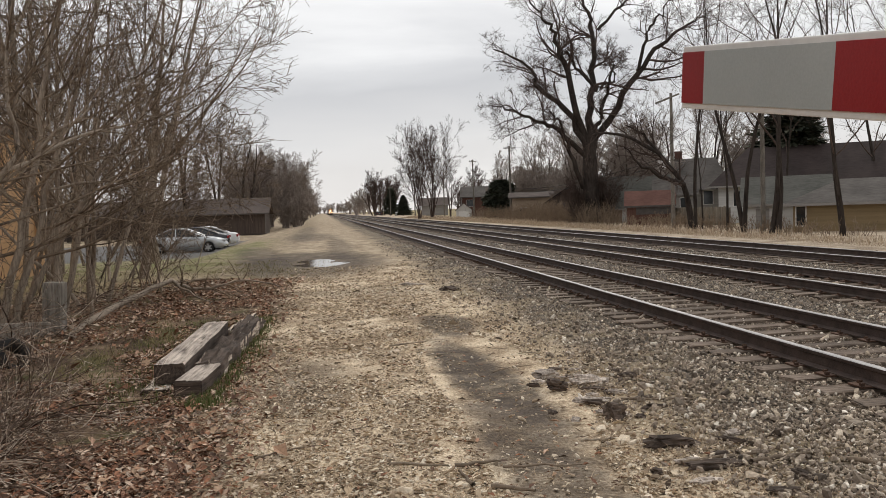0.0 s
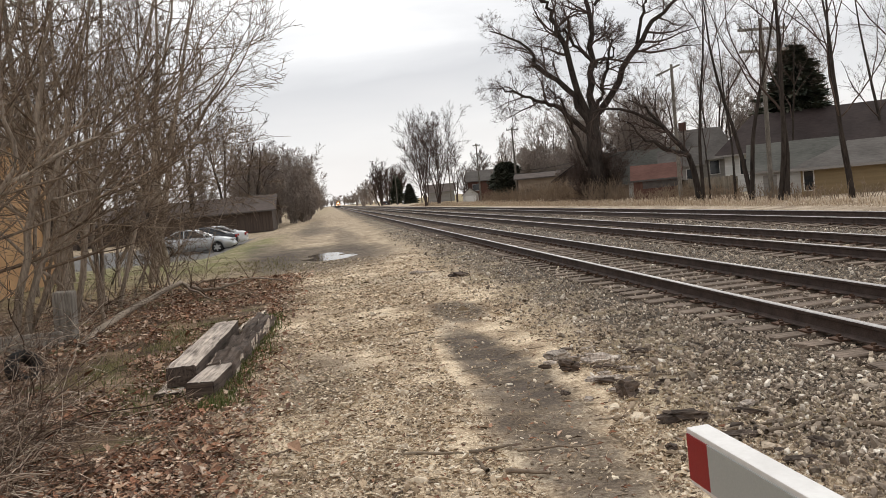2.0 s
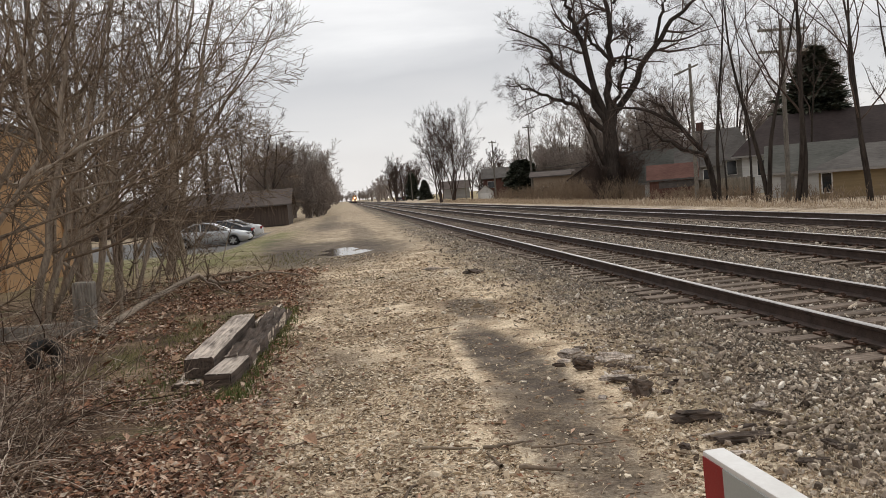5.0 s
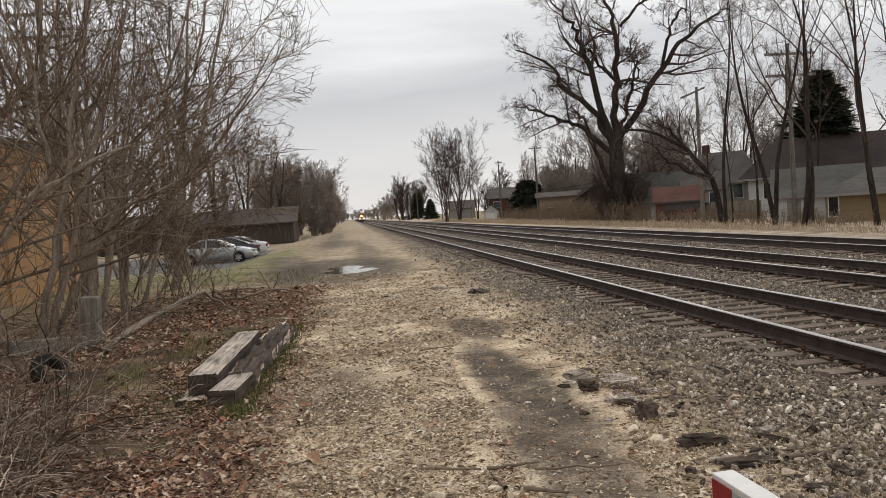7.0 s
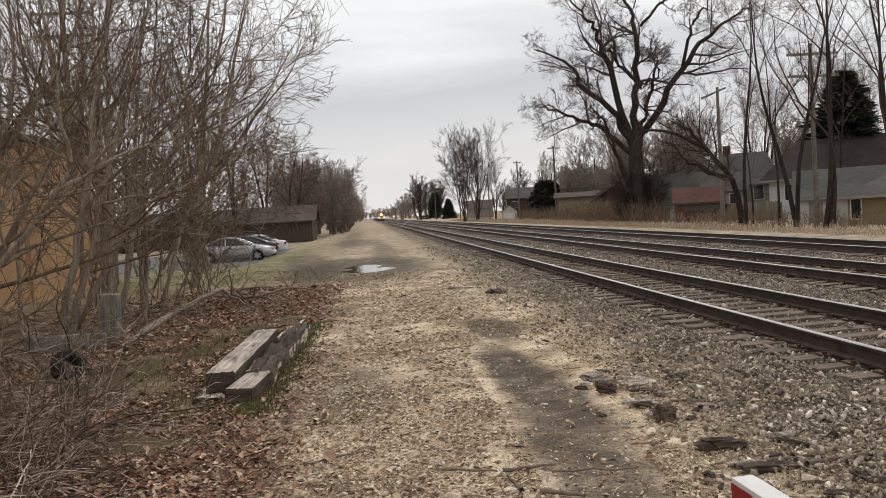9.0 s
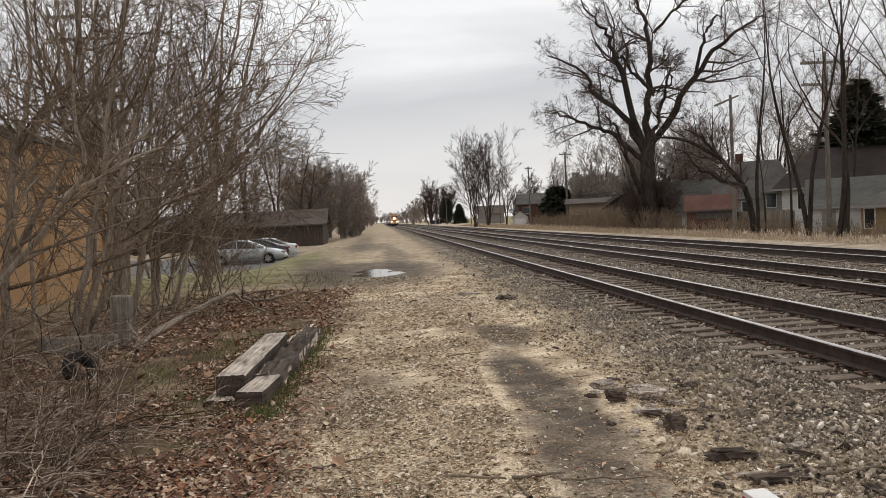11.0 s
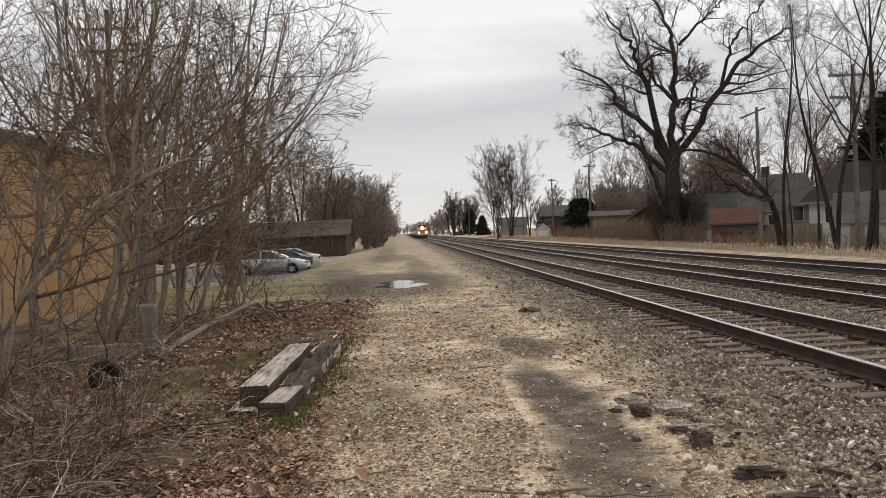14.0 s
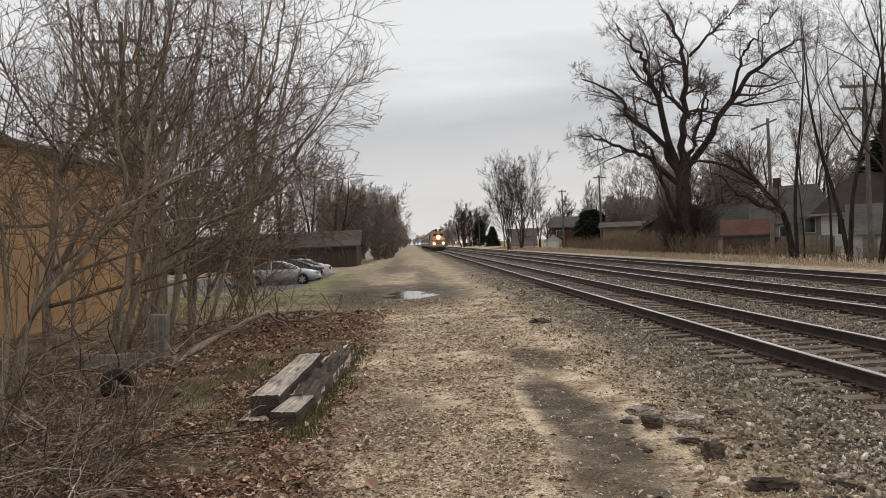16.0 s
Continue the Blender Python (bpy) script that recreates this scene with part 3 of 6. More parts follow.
def plate_mesh():
    """A tie plate with its spikes."""
    bm = bmesh.new()
    box(bm, (0, 0, 0.008), (0.34, 0.19, 0.016))
    for sx, sy in ((-0.085, 0.05), (0.085, -0.05), (-0.14, -0.06), (0.14, 0.06)):
        box(bm, (sx, sy, 0.028), (0.035, 0.03, 0.03))
    me = bpy.data.meshes.new("tie_plate")
    bm.to_mesh(me)
    bm.free()
    me.materials.append(M["plate"])
    return me


def make_track(x_near, seed, near_y, count, step, plates, label):
    tr = thing("railway_track", pose(0, 0, 0), label, "railway track", "parallel railway tracks", "structure")
    make_rail(x_near, tr)
    make_rail(x_near + GAUGE, tr)
    rng = random.Random(seed)
    meshes = [tie_mesh(seed * 10 + k) for k in range(6)]
    pm = plate_mesh()
    mid = x_near + GAUGE / 2
    y = near_y
    for i in range(count):
        t = new("tie", rng.choice(meshes))
        t.parent = tr
        t.matrix_basis = pose(mid + rng.uniform(-0.07, 0.07), y + rng.uniform(-0.03, 0.03), 0.022 + rng.uniform(-0.012, 0.006), 0, 0, rng.uniform(-1.2, 1.2))
        if i < plates:
            for rx in (x_near, x_near + GAUGE):
                p = new("tie_plate", pm)
                p.parent = tr
                p.location = (rx, y, 0.020)
        y += step
    # the ties beyond, too many to tell apart
    v0, f0 = [], []
    while y < 420:
        w, d, h = 1.28, 0.112, 0.022
        b = len(v0)
        for sx, sy, sz in ((-w, -d, -0.15), (w, -d, -0.15), (w, d, -0.15), (-w, d, -0.15), (-w, -d, h), (w, -d, h), (w, d, h), (-w, d, h)):
            v0.append((mid + sx, y + sy, sz))
        f0 += [(b + 4, b + 5, b + 6, b + 7), (b, b + 1, b + 5, b + 4), (b + 1, b + 2, b + 6, b + 5), (b + 3, b, b + 4, b + 7)]
        y += step
    tagged(link("distant_ties", v0, f0, M["tie"], tr), kind="stuff")
    return tr


make_track(4.70, 1, 1.5, 240, 0.50, 60, "nearest railway track with rusty rails on weathered wooden ties in grey ballast")
make_track(8.57, 2, 6.0, 140, 0.50, 40, "middle railway track with rusty rails on dark wooden ties")
make_track(12.80, 3, 10.0, 120, 0.50, 20, "farthest railway track beside the strip of dry grass")


# ---- loose ground cover ----
def rocks(name, spots, sizes, seed, material, label, category, flat=0.6):
    """Many small stones in one mesh; each an uneven eight-sided lump."""
    rng = np.random.default_rng(seed)
    n = len(spots)
    base = np.array([(1, 0, 0), (0, 1, 0), (-1, 0, 0), (0, -1, 0), (0.55, 0.5, 0.75), (-0.6, 0.45, 0.8), (-0.5, -0.6, 0.7), (0.6, -0.5, 0.8)])
    tri = [(0, 1, 4), (1, 5, 4), (1, 2, 5), (2, 6, 5), (2, 3, 6), (3, 7, 6), (3, 0, 7), (0, 4, 7), (4, 5, 6), (4, 6, 7)]
    v = base[None] * (1 + rng.normal(0, 0.18, (n, 8, 3)))
    v[:, :4, 2] = rng.uniform(-0.35, 0.15, (n, 4))
    v *= np.stack([rng.uniform(0.7, 1.3, n), rng.uniform(0.5, 1.0, n), rng.uniform(0.5, 1.0, n) * flat * 1.4], 1)[:, None]
    a = rng.uniform(0, 6.283, n)
    c, s = np.cos(a)[:, None], np.sin(a)[:, None]
    tilt = rng.normal(0, 0.35, (n, 1))
    x, y, z = v[..., 0], v[..., 1], v[..., 2] + tilt * v[..., 0]
    v = np.stack([x * c - y * s, x * s + y * c, z], -1) * sizes[:, None, None] + spots[:, None]
    f = (np.array(tri)[None] + (np.arange(n) * 8)[:, None, None]).reshape(-1, 3)
    return tagged(link(name, v.reshape(-1, 3), f, material), label, category, kind="stuff")


def spread_y(rng, n, y0, y1, power=1.6):
    """Distances thinning out away from the road."""
    u = rng.uniform(0, 1, n)
    a, b = y0 ** (1 - power), y1 ** (1 - power)
    return (a + u * (b - a)) ** (1 / (1 - power))


def make_stones():
    rng = np.random.default_rng(11)
    n = 120000
    y = spread_y(rng, n, 3.2, 44, 1.95)
    x = 2.25 + 13.9 * rng.uniform(0, 1, n) ** 1.25
    edge = rng.uniform(0, 1, n) < np.clip((x - 2.2) / 1.2, 0.05, 1)
    on_rail = np.zeros(n, bool)
    for r0 in (4.70, 8.57, 12.80):
        for r in (r0, r0 + GAUGE):
            on_rail |= np.abs(x - r) < 0.10
    # stones lie in the cribs, seldom on a tie
    on_tie = np.zeros(n, bool)
    for r0, y0 in ((4.70, 1.5), (8.57, 6.0), (12.80, 10.0)):
        mid = r0 + GAUGE / 2
        ph = (y - y0 + 0.25) % 0.5 - 0.25
        on_tie |= (np.abs(x - mid) < 1.30) & (np.abs(ph) < 0.115) & (rng.uniform(0, 1, n) < np.where(x < mid - 0.75, 0.90, 0.72))
    keep = edge & ~on_rail & ~on_tie
    x, y = x[keep], y[keep]
    size = rng.lognormal(math.log(0.0116), 0.44, len(x)) * (1 + y / 45)
    z = rng.uniform(-0.010, 0.016, len(x))
    for r0 in (4.70, 8.57, 12.80):
        z -= 0.010 * (np.abs(x - r0 - GAUGE / 2) < 1.36)
    rocks("ballast_stones", np.stack([x, y, z], 1), size, 12, M["stone"], "crushed grey and buff ballast stones between the tracks", "ballast", 0.85)
    n = 34000
    y = spread_y(rng, n, 3.0, 30, 1.8)
    x = rng.normal(0.9, 1.2, n)
    mud = ((x - 1.62) / 0.62) ** 2 + ((y - 8.2) / 2.9) ** 2 < 1
    mud |= ((x - 1.75) / 0.55) ** 2 + ((y - 12.0) / 1.3) ** 2 < 1
    mud |= ((x - 1.38) / 0.40) ** 2 + ((y - 5.4) / 1.8) ** 2 < 1
    k = (x > -1.6) & (x < 3.2) & (~mud | (rng.uniform(0, 1, n) < 0.07)) & (y < 21 + 3 * np.sin(x * 4))
    rocks("path_gravel", np.stack([x[k], y[k], np.full(k.sum(), -0.014)], 1), rng.lognormal(math.log(0.0105), 0.45, k.sum()) * (1 + y[k] / 30), 13, M["chip"], "fine tan gravel and chippings trodden into the path", "gravel", 0.5)
    n = 200
    y = spread_y(rng, n, 3.4, 22, 1.3)
    x = rng.uniform(1.9, 4.2, n)
    rocks("pale_stones", np.stack([x, y, np.full(n, 0.0)], 1), rng.lognormal(math.log(0.026), 0.35, n), 14, M["stone"], "larger pale stones scattered at the edge of the ballast", "stones")


make_stones()


def flakes(name, x, y, z, size, seed, material, label, category, slim=0.55, stand=0.35):
    """Curled leaves: two bent triangles each."""
    rng = np.random.default_rng(seed)
    n = len(x)
    base = np.array([(-1, 0, 0.0), (0, -slim, 0.18), (1, 0, 0.05), (0, slim, 0.22)])
    v = np.repeat(base[None], n, 0)
    v[..., 2] *= rng.uniform(0.3, 2.2, (n, 1))
    ax = rng.normal(0, stand, (n, 2))
    v[..., 2] += ax[:, :1] * v[..., 0] + ax[:, 1:] * v[..., 1]
    a = rng.uniform(0, 6.283, n)
    c, s = np.cos(a)[:, None], np.sin(a)[:, None]
    v = np.stack([v[..., 0] * c - v[..., 1] * s, v[..., 0] * s + v[..., 1] * c, v[..., 2]], -1) * size[:, None, None] + np.stack([x, y, z], 1)[:, None]
    f = (np.array([(0, 1, 2), (0, 2, 3)])[None] + (np.arange(n) * 4)[:, None, None]).reshape(-1, 3)
    return tagged(link(name, v.reshape(-1, 3), f, material), label, category, kind="stuff")


def make_litter():
    rng = np.random.default_rng(21)
    n = 135000
    y = spread_y(rng, n, 3.2, 22, 1.45)
    x = -1.05 - np.abs(rng.normal(0, 1.9, n)) + rng.normal(0, 0.3, n)
    drift = np.array([0.78 + 1.3 * noise.noise((a * 0.8, b * 0.5, 7)) + 0.7 * noise.noise((a * 2.4, b * 1.7, 3)) for a, b in zip(x, y)])
    drift -= 0.75 * np.exp(-((x + 2.6) / 0.9) ** 2 - ((y - 11.5) / 3.4) ** 2)
    k = rng.uniform(0, 1, n) < drift
    x, y = x[k], y[k]
    n = len(x)
    flakes("dead_leaves", x, y, rng.uniform(-0.01, 0.04, n) + 0.05 * np.clip(-x - 2, 0, 1), rng.lognormal(math.log(0.0158), 0.42, n) * (1 + y / 30), 22, M["leaf"], "litter of curled brown and reddish dead leaves", "leaf litter")
    n = 62000
    y = spread_y(rng, n, 3.0, 26, 1.6)
    x = rng.normal(0.6, 1.3, n)
    mud = ((x - 1.62) / 0.62) ** 2 + ((y - 8.2) / 2.9) ** 2 < 1
    mud |= ((x - 1.38) / 0.40) ** 2 + ((y - 5.4) / 1.8) ** 2 < 1
    k = (x > -1.8) & (x < 3.4) & (~mud | (rng.uniform(0, 1, n) < 0.06))
    flakes("path_debris", x[k], y[k], np.full(k.sum(), -0.008), rng.lognormal(math.log(0.012), 0.45, k.sum()) * (1 + y[k] / 25), 24, M["debris"], "tan bark flakes and dry scraps trodden over the path", "debris", 0.35, 0.25)
    n = 2600
    y = spread_y(rng, n, 3.0, 24, 1.6)
    x = rng.normal(0.4, 1.4, n)
    flakes("scattered_leaves", x, y, np.full(n, 0.0), rng.lognormal(math.log(0.020), 0.35, n), 23, M["leaf"], "a few dry leaf scraps blown over the path", "leaf litter", 0.4, 0.2)


make_litter()


def blades(name, x, y, z0, height, width, seed, material, label, category, lean=0.5):
    """Grass blades: slim bent strips."""
    rng = np.random.default_rng(seed)
    n = len(x)
    a = rng.uniform(0, 6.283, n)
    d = np.stack([np.cos(a), np.sin(a)], 1)
    ln = np.abs(rng.normal(0, lean, n)) * height
    la = rng.uniform(0, 6.283, n)
    b = np.stack([np.cos(la), np.sin(la)], 1) * ln[:, None]
    o = np.stack([x, y], 1)
    w = d * width[:, None]
    v = np.zeros((n, 5, 3))
    v[:, 0, :2], v[:, 1, :2] = o - w, o + w
    v[:, 2, :2], v[:, 3, :2] = o + b * 0.35 + w * 0.7, o + b * 0.35 - w * 0.7
    v[:, 4, :2] = o + b
    v[:, :2, 2] = np.asarray(z0)[..., None] if np.ndim(z0) else z0
    v[:, 2:4, 2] = (height * 0.6)[:, None]
    v[:, 4, 2] = height
    base = (np.arange(n) * 5)[:, None]
    me = bpy.data.meshes.new(name)
    q = (base + np.array([[0, 1, 2, 3]])).tolist() + (base + np.array([[3, 2, 4]])).tolist()
    me.from_pydata(v.reshape(-1, 3).tolist(), [], q)
    me.materials.append(material)
    return tagged(new(name, me), label, category, kind="stuff")


def make_grass():
    rng = np.random.default_rng(31)
    # straw along the far side of the tracks
    n = 42000
    y = rng.uniform(18, 190, n) ** 1.0
    x = 17.6 + np.abs(rng.normal(0, 1.0, n)) * (1 + y / 120)
    tall = np.clip((x - 17.4) / 3, 0.15, 1)
    clump = np.array([0.5 + 0.9 * max(0, noise.noise((a * 0.5, b * 0.25, 2)) + 0.25) for a, b in zip(x, y)])
    blades("dry_grass_strip", x, y, -0.02, 0.40 * tall * clump * rng.uniform(0.4, 1.3, n), 0.007 + 0.00016 * y, 32, M["straw"], "strip of tall straw-coloured dry grass beyond the tracks", "dry grass")
    # green tufts round the timbers and on the verge
    n = 7000
    y = rng.uniform(7.4, 13.5, n)
    x = -1.30 + 0.02 * (y - 8) + np.abs(rng.normal(0, 0.15, n)) * np.where(rng.uniform(0, 1, n) < 0.7, 1, -4.5)
    blades("green_tufts", x, y, 0.0, rng.uniform(0.03, 0.11, n), np.full(n, 0.004), 33, M["green"], "green grass tufts along the old timbers", "grass")
    n = 9000
    y = rng.normal(10.8, 2.2, n)
    x = -2.55 + rng.normal(0, 0.55, n)
    k = (y > 6.5) & (rng.uniform(0, 1, n) < np.array([0.5 + 1.4 * noise.noise((a * 1.5, b * 1.1, 8)) for a, b in zip(x, y)]))
    blades("litter_grass", x[k], y[k], 0.0, rng.uniform(0.02, 0.07, k.sum()), np.full(k.sum(), 0.0035), 36, M["verge"], "sparse yellow-green grass between dead leaves", "grass", 0.8)
    n = 16000
    y = spread_y(rng, n, 17, 31, 1.25)
    x = -3.6 - 0.045 * y + rng.normal(0, 2.0, n)
    dens = np.array([0.55 + 1.2 * noise.noise((a * 0.6, b * 0.25, 4)) for a, b in zip(x, y)])
    k = ~((x < -5.6) & (y > 42) & (y < 68)) & (rng.uniform(0, 1, n) < dens)
    lot = -0.01 - 0.36 * np.clip((-4.2 - x[k]) / 2.2, 0, 1) * np.clip((y[k] - 30) / 12, 0, 1)
    blades("verge_grass", x[k], y[k], lot, lot + rng.uniform(0.02, 0.075, k.sum()), 0.004 + 0.00016 * y[k], 34, M["verge"], "thin green and straw grass on the verge by the path", "grass")
    n = 6000
    y = spread_y(rng, n, 3.5, 30, 1.6)
    x = np.where(rng.uniform(0, 1, n) < 0.6, rng.normal(2.5, 0.45, n), rng.normal(-0.2, 1.0, n))
    k = ((x - 1.62) / 0.7) ** 2 + ((y - 8.2) / 3.2) ** 2 > 1
    x, y = x[k], y[k]
    n = len(x)
    blades("path_straw", x, y, -0.01, rng.uniform(0.005, 0.04, n), np.full(n, 0.003), 35, M["straw"], "flattened dry grass stalks on the path and ballast edge", "dry grass", 2.5)


make_grass()


# ---- trees and shrubs ----
def make_big_tree():
    """The old spreading tree beyond the tracks, limb by limb (x and height at its depth)."""
    rng = np.random.default_rng(5)
    ob = thing("tree", pose(22.0, 65.0, 0), "huge old bare tree with heavy dark spreading limbs in dry grass", "tree")
    limbs = [
        ([(22.0, -0.3), (21.9, 3.6), (22.0, 7.4)], 0.76, 0.50),
        ([(21.8, 6.0), (20.3, 9.2), (17.7, 11.6), (17.9, 12.4), (16.5, 14.0), (14.5, 14.8)], 0.28, 0.05),
        ([(21.6, 6.5), (20.4, 11.0), (19.4, 14.1), (18.8, 15.7), (17.9, 16.6), (16.6, 18.4)], 0.29, 0.05),
        ([(22.1, 6.8), (22.3, 11.1), (22.9, 16.0), (22.3, 18.5), (21.4, 20.4)], 0.32, 0.05),
        ([(22.9, 15.9), (25.2, 18.2), (26.4, 19.6)], 0.13, 0.04),
        ([(22.3, 11.4), (20.3, 13.9), (19.6, 14.3)], 0.15, 0.05),
        ([(22.3, 6.4), (25.2, 11.2), (27.6, 14.3), (29.7, 15.8), (32.0, 16.8)], 0.31, 0.05),
        ([(26.2, 12.6), (26.7, 15.4), (27.7, 16.9), (29.1, 18.9)], 0.15, 0.04),
        ([(21.6, 5.6), (18.9, 8.1), (16.9, 8.6), (15.2, 9.4), (13.4, 9.6)], 0.22, 0.04),
        ([(22.6, 10.9), (24.5, 12.2), (24.1, 14.0), (24.4, 15.2)], 0.12, 0.04),
        ([(22.2, 7.0), (22.9, 10.0), (23.2, 12.6)], 0.21, 0.08),
        ([(21.3, 3.0), (20.0, 6.2), (19.2, 8.0), (18.0, 9.2)], 0.21, 0.05),
    ]
    chunks, tw = [], []
    for i, (pp, r0, r1) in enumerate(limbs):
        dep = 0.0 if i == 0 else rng.uniform(-3.0, 3.0)
        k = np.linspace(0, 1, len(pp)) ** 1.2
        pts, rad = limb([(x - 22.0, dep * kk, z) for (x, z), kk in zip(pp, k)], r0, r1, 18, 0.11 if i else 0.03, rng)
        if i == 0:
            rad[0:2] *= (1.5, 1.15)
        chunks.append(tubes(pts[None], rad[None], 10))
        if i:
            ln = np.array([np.linalg.norm(np.diff(pts, axis=0), axis=1).sum()])
            tw += ramify(rng, pts[None], rad[None], ln, [(13, 0.25, 52, 0.33, 0.50, 8, 0.17, 0.03, 4), (7, 0.2, 46, 0.5, 0.50, 5, 0.15, 0.02, 3), (6, 0.15, 42, 0.52, 0.6, 4, 0.12, 0.01, 3), (5, 0.15, 38, 0.62, 0.7, 3, 0.10, 0.0, 3)], 0.0075)
    v, f = join(chunks)
    link("trunk", v, f, M["trunk"], ob, smooth=True)
    v, f = join(tw)
    link("crown", v, f, M["fartwig"], ob)


make_big_tree()

ROW = "bare trees beyond the tracks"
SLIM = [(6, 0.26, 32, 0.52, 0.52, 11, 0.12, 0.05, 5), (7, 0.18, 40, 0.42, 0.44, 6, 0.10, 0.04, 4), (5, 0.15, 40, 0.46, 0.55, 4, 0.11, 0.03, 3), (4, 0.15, 38, 0.55, 0.7, 3, 0.10, 0.01, 3)]
BARE = "tall bare tree with slim upright branches behind the dry grass"
for i, (x, y, h, r, st, ln) in enumerate([(20.8, 43.6, 14.0, 0.14, 1, 0.03), (22.0, 45.2, 9.0, 0.06, 1, 0.10), (20.8, 38.2, 13.5, 0.13, 2, 0.08), (20.6, 35.2, 13.5, 0.15, 2, 0.12), (21.6, 41.4, 12.0, 0.08, 1, 0.05),
                                          (21.4, 31.0, 13.0, 0.11, 2, 0.10), (36.5, 49.5, 15.0, 0.16, 1, 0.06), (39.0, 51.0, 15.0, 0.16, 1, 0.06), (33.0, 79.0, 13.0, 0.16, 1, 0.06), (30.0, 50.0, 13.0, 0.11, 1, 0.06), (46.0, 56.0, 15.0, 0.18, 1, 0.06), (21.5, 27.0, 12.0, 0.11, 2, 0.10)]):
    bare_tree("tree", pose(x, y, 0), h, r, 41 + i, BARE, ROW, stems=st, levels=SLIM, tip=0.0048 if y < 47 else 0.0065, lean=ln, wob=0.045)


def make_leaning_tree():
    """A crooked tree with arching limbs by the pole."""
    rng = np.random.default_rng(6)
    ob = thing("tree", pose(21.0, 44.5, 0), "low crooked bare tree with arching limbs beside a utility pole", "tree", ROW)
    tw, ch = [], []
    for pp, r0, r1 in (([(0, 0, 0), (-0.1, 0.2, 2.2), (-0.9, 0.3, 3.6), (-2.6, 0.6, 5.2), (-4.4, 0.9, 5.8), (-5.6, 1.0, 5.6)], 0.20, 0.04),
                       ([(-0.3, 0.2, 2.6), (-2.0, -0.3, 3.2), (-3.4, -0.6, 3.9), (-4.2, -0.6, 4.8)], 0.15, 0.03),
                       ([(-1.6, 0.4, 4.3), (-2.4, 0.9, 5.6), (-3.4, 1.2, 6.2)], 0.11, 0.03)):
        pts, rad = limb(pp, r0, r1, 12, 0.05, rng)
        ch.append(tubes(pts[None], rad[None], 8))
        ln = np.array([np.linalg.norm(np.diff(pts, axis=0), axis=1).sum()])
        tw += ramify(rng, pts[None], rad[None], ln, [(16, 0.25, 55, 0.30, 0.5, 5, 0.2, 0.04, 4), (7, 0.2, 40, 0.5, 0.55, 4, 0.2, 0.02, 3), (5, 0.2, 40, 0.55, 0.6, 3, 0.2, 0.0, 3)], 0.008)
    v, f = join(ch)
    link("trunk", v, f, M["trunk"], ob, smooth=True)
    v, f = join(tw)
    link("crown", v, f, M["fartwig"], ob)


make_leaning_tree()

FULL = [(10, 0.16, 30, 0.46, 0.55, 5, 0.07, 0.06, 3), (7, 0.15, 32, 0.46, 0.6, 4, 0.09, 0.04, 3), (9, 0.15, 38, 0.46, 0.65, 2, 0.12, 0.02, 3)]
FARROW = "distant bare trees along the line"
for i, (x, y, h, r, st) in enumerate([(17.6, 150, 15.0, 0.12, 9), (20.6, 154, 15.5, 0.12, 7), (23.4, 149, 9, 0.16, 2), (18.5, 300, 14.5, 0.3, 6), (22.5, 310, 13, 0.3, 4), (27, 330, 13, 0.3, 5), (33, 380, 16, 0.3, 5), (38, 205, 10, 0.2, 3), (44, 170, 9, 0.2, 3), (31, 185, 8, 0.2, 3), (36, 190, 9, 0.2, 3)]):
    bare_tree("tree", pose(x, y, 0), h, r, 60 + i, "distant bare tree with a fan of thin grey branches", FARROW, stems=st, crown=0.1, levels=FULL, tip=0.028 if y > 200 else 0.016, lean=0.17, mats=("fartwig", "fartwig"))
for i, (x, y, h) in enumerate([(32, 118, 9.5), (37, 110, 10.5), (31, 97, 9), (40, 98, 11), (35, 86, 9.5), (44, 88, 12), (47, 72, 11), (30, 78, 8), (52, 60, 12), (29, 130, 8), (58, 74, 12), (62, 62, 12), (68, 52, 12), (56, 96, 12), (50, 47, 11), (60, 40, 12), (27.5, 85, 7)]):
    bare_tree("tree", pose(x, y, 0), h * 1.15, 0.22, 80 + i, "bare brown tree massed behind the houses", "bare trees behind the houses", stems=5, levels=FULL, tip=0.019, lean=0.20, mats=("trunk", "brush"))
# the far end of the line closes with a low wood
for i in range(16):
    bare_tree("tree", pose(17 + 5 * (i % 5) + 0.5 * i, 420 + 36 * i, 0), 11 + (i * 7) % 5, 0.4, 110 + i, "far bare trees closing the view down the line", FARROW, stems=3, levels=[(8, 0.1, 36, 0.45, 0.6, 3, 0.1, 0.06, 3), (6, 0.2, 32, 0.5, 0.8, 2, 0.12, 0.04, 3), (4, 0.2, 32, 0.6, 0.9, 2, 0.1, 0.0, 3)], tip=0.08, lean=0.2, mats=("brush", "brush"))
for i in range(12):
    bare_tree("tree", pose(-46 + 8 * i, 1530 + 25 * (i % 3), 0), 13 + (i * 5) % 6, 0.5, 280 + i, "far bare trees closing the view down the line", FARROW, stems=4, levels=[(10, 0.05, 36, 0.45, 0.6, 3, 0.1, 0.06, 3), (7, 0.2, 34, 0.5, 0.8, 2, 0.12, 0.04, 3)], tip=0.25, lean=0.25, mats=("brush", "brush"))
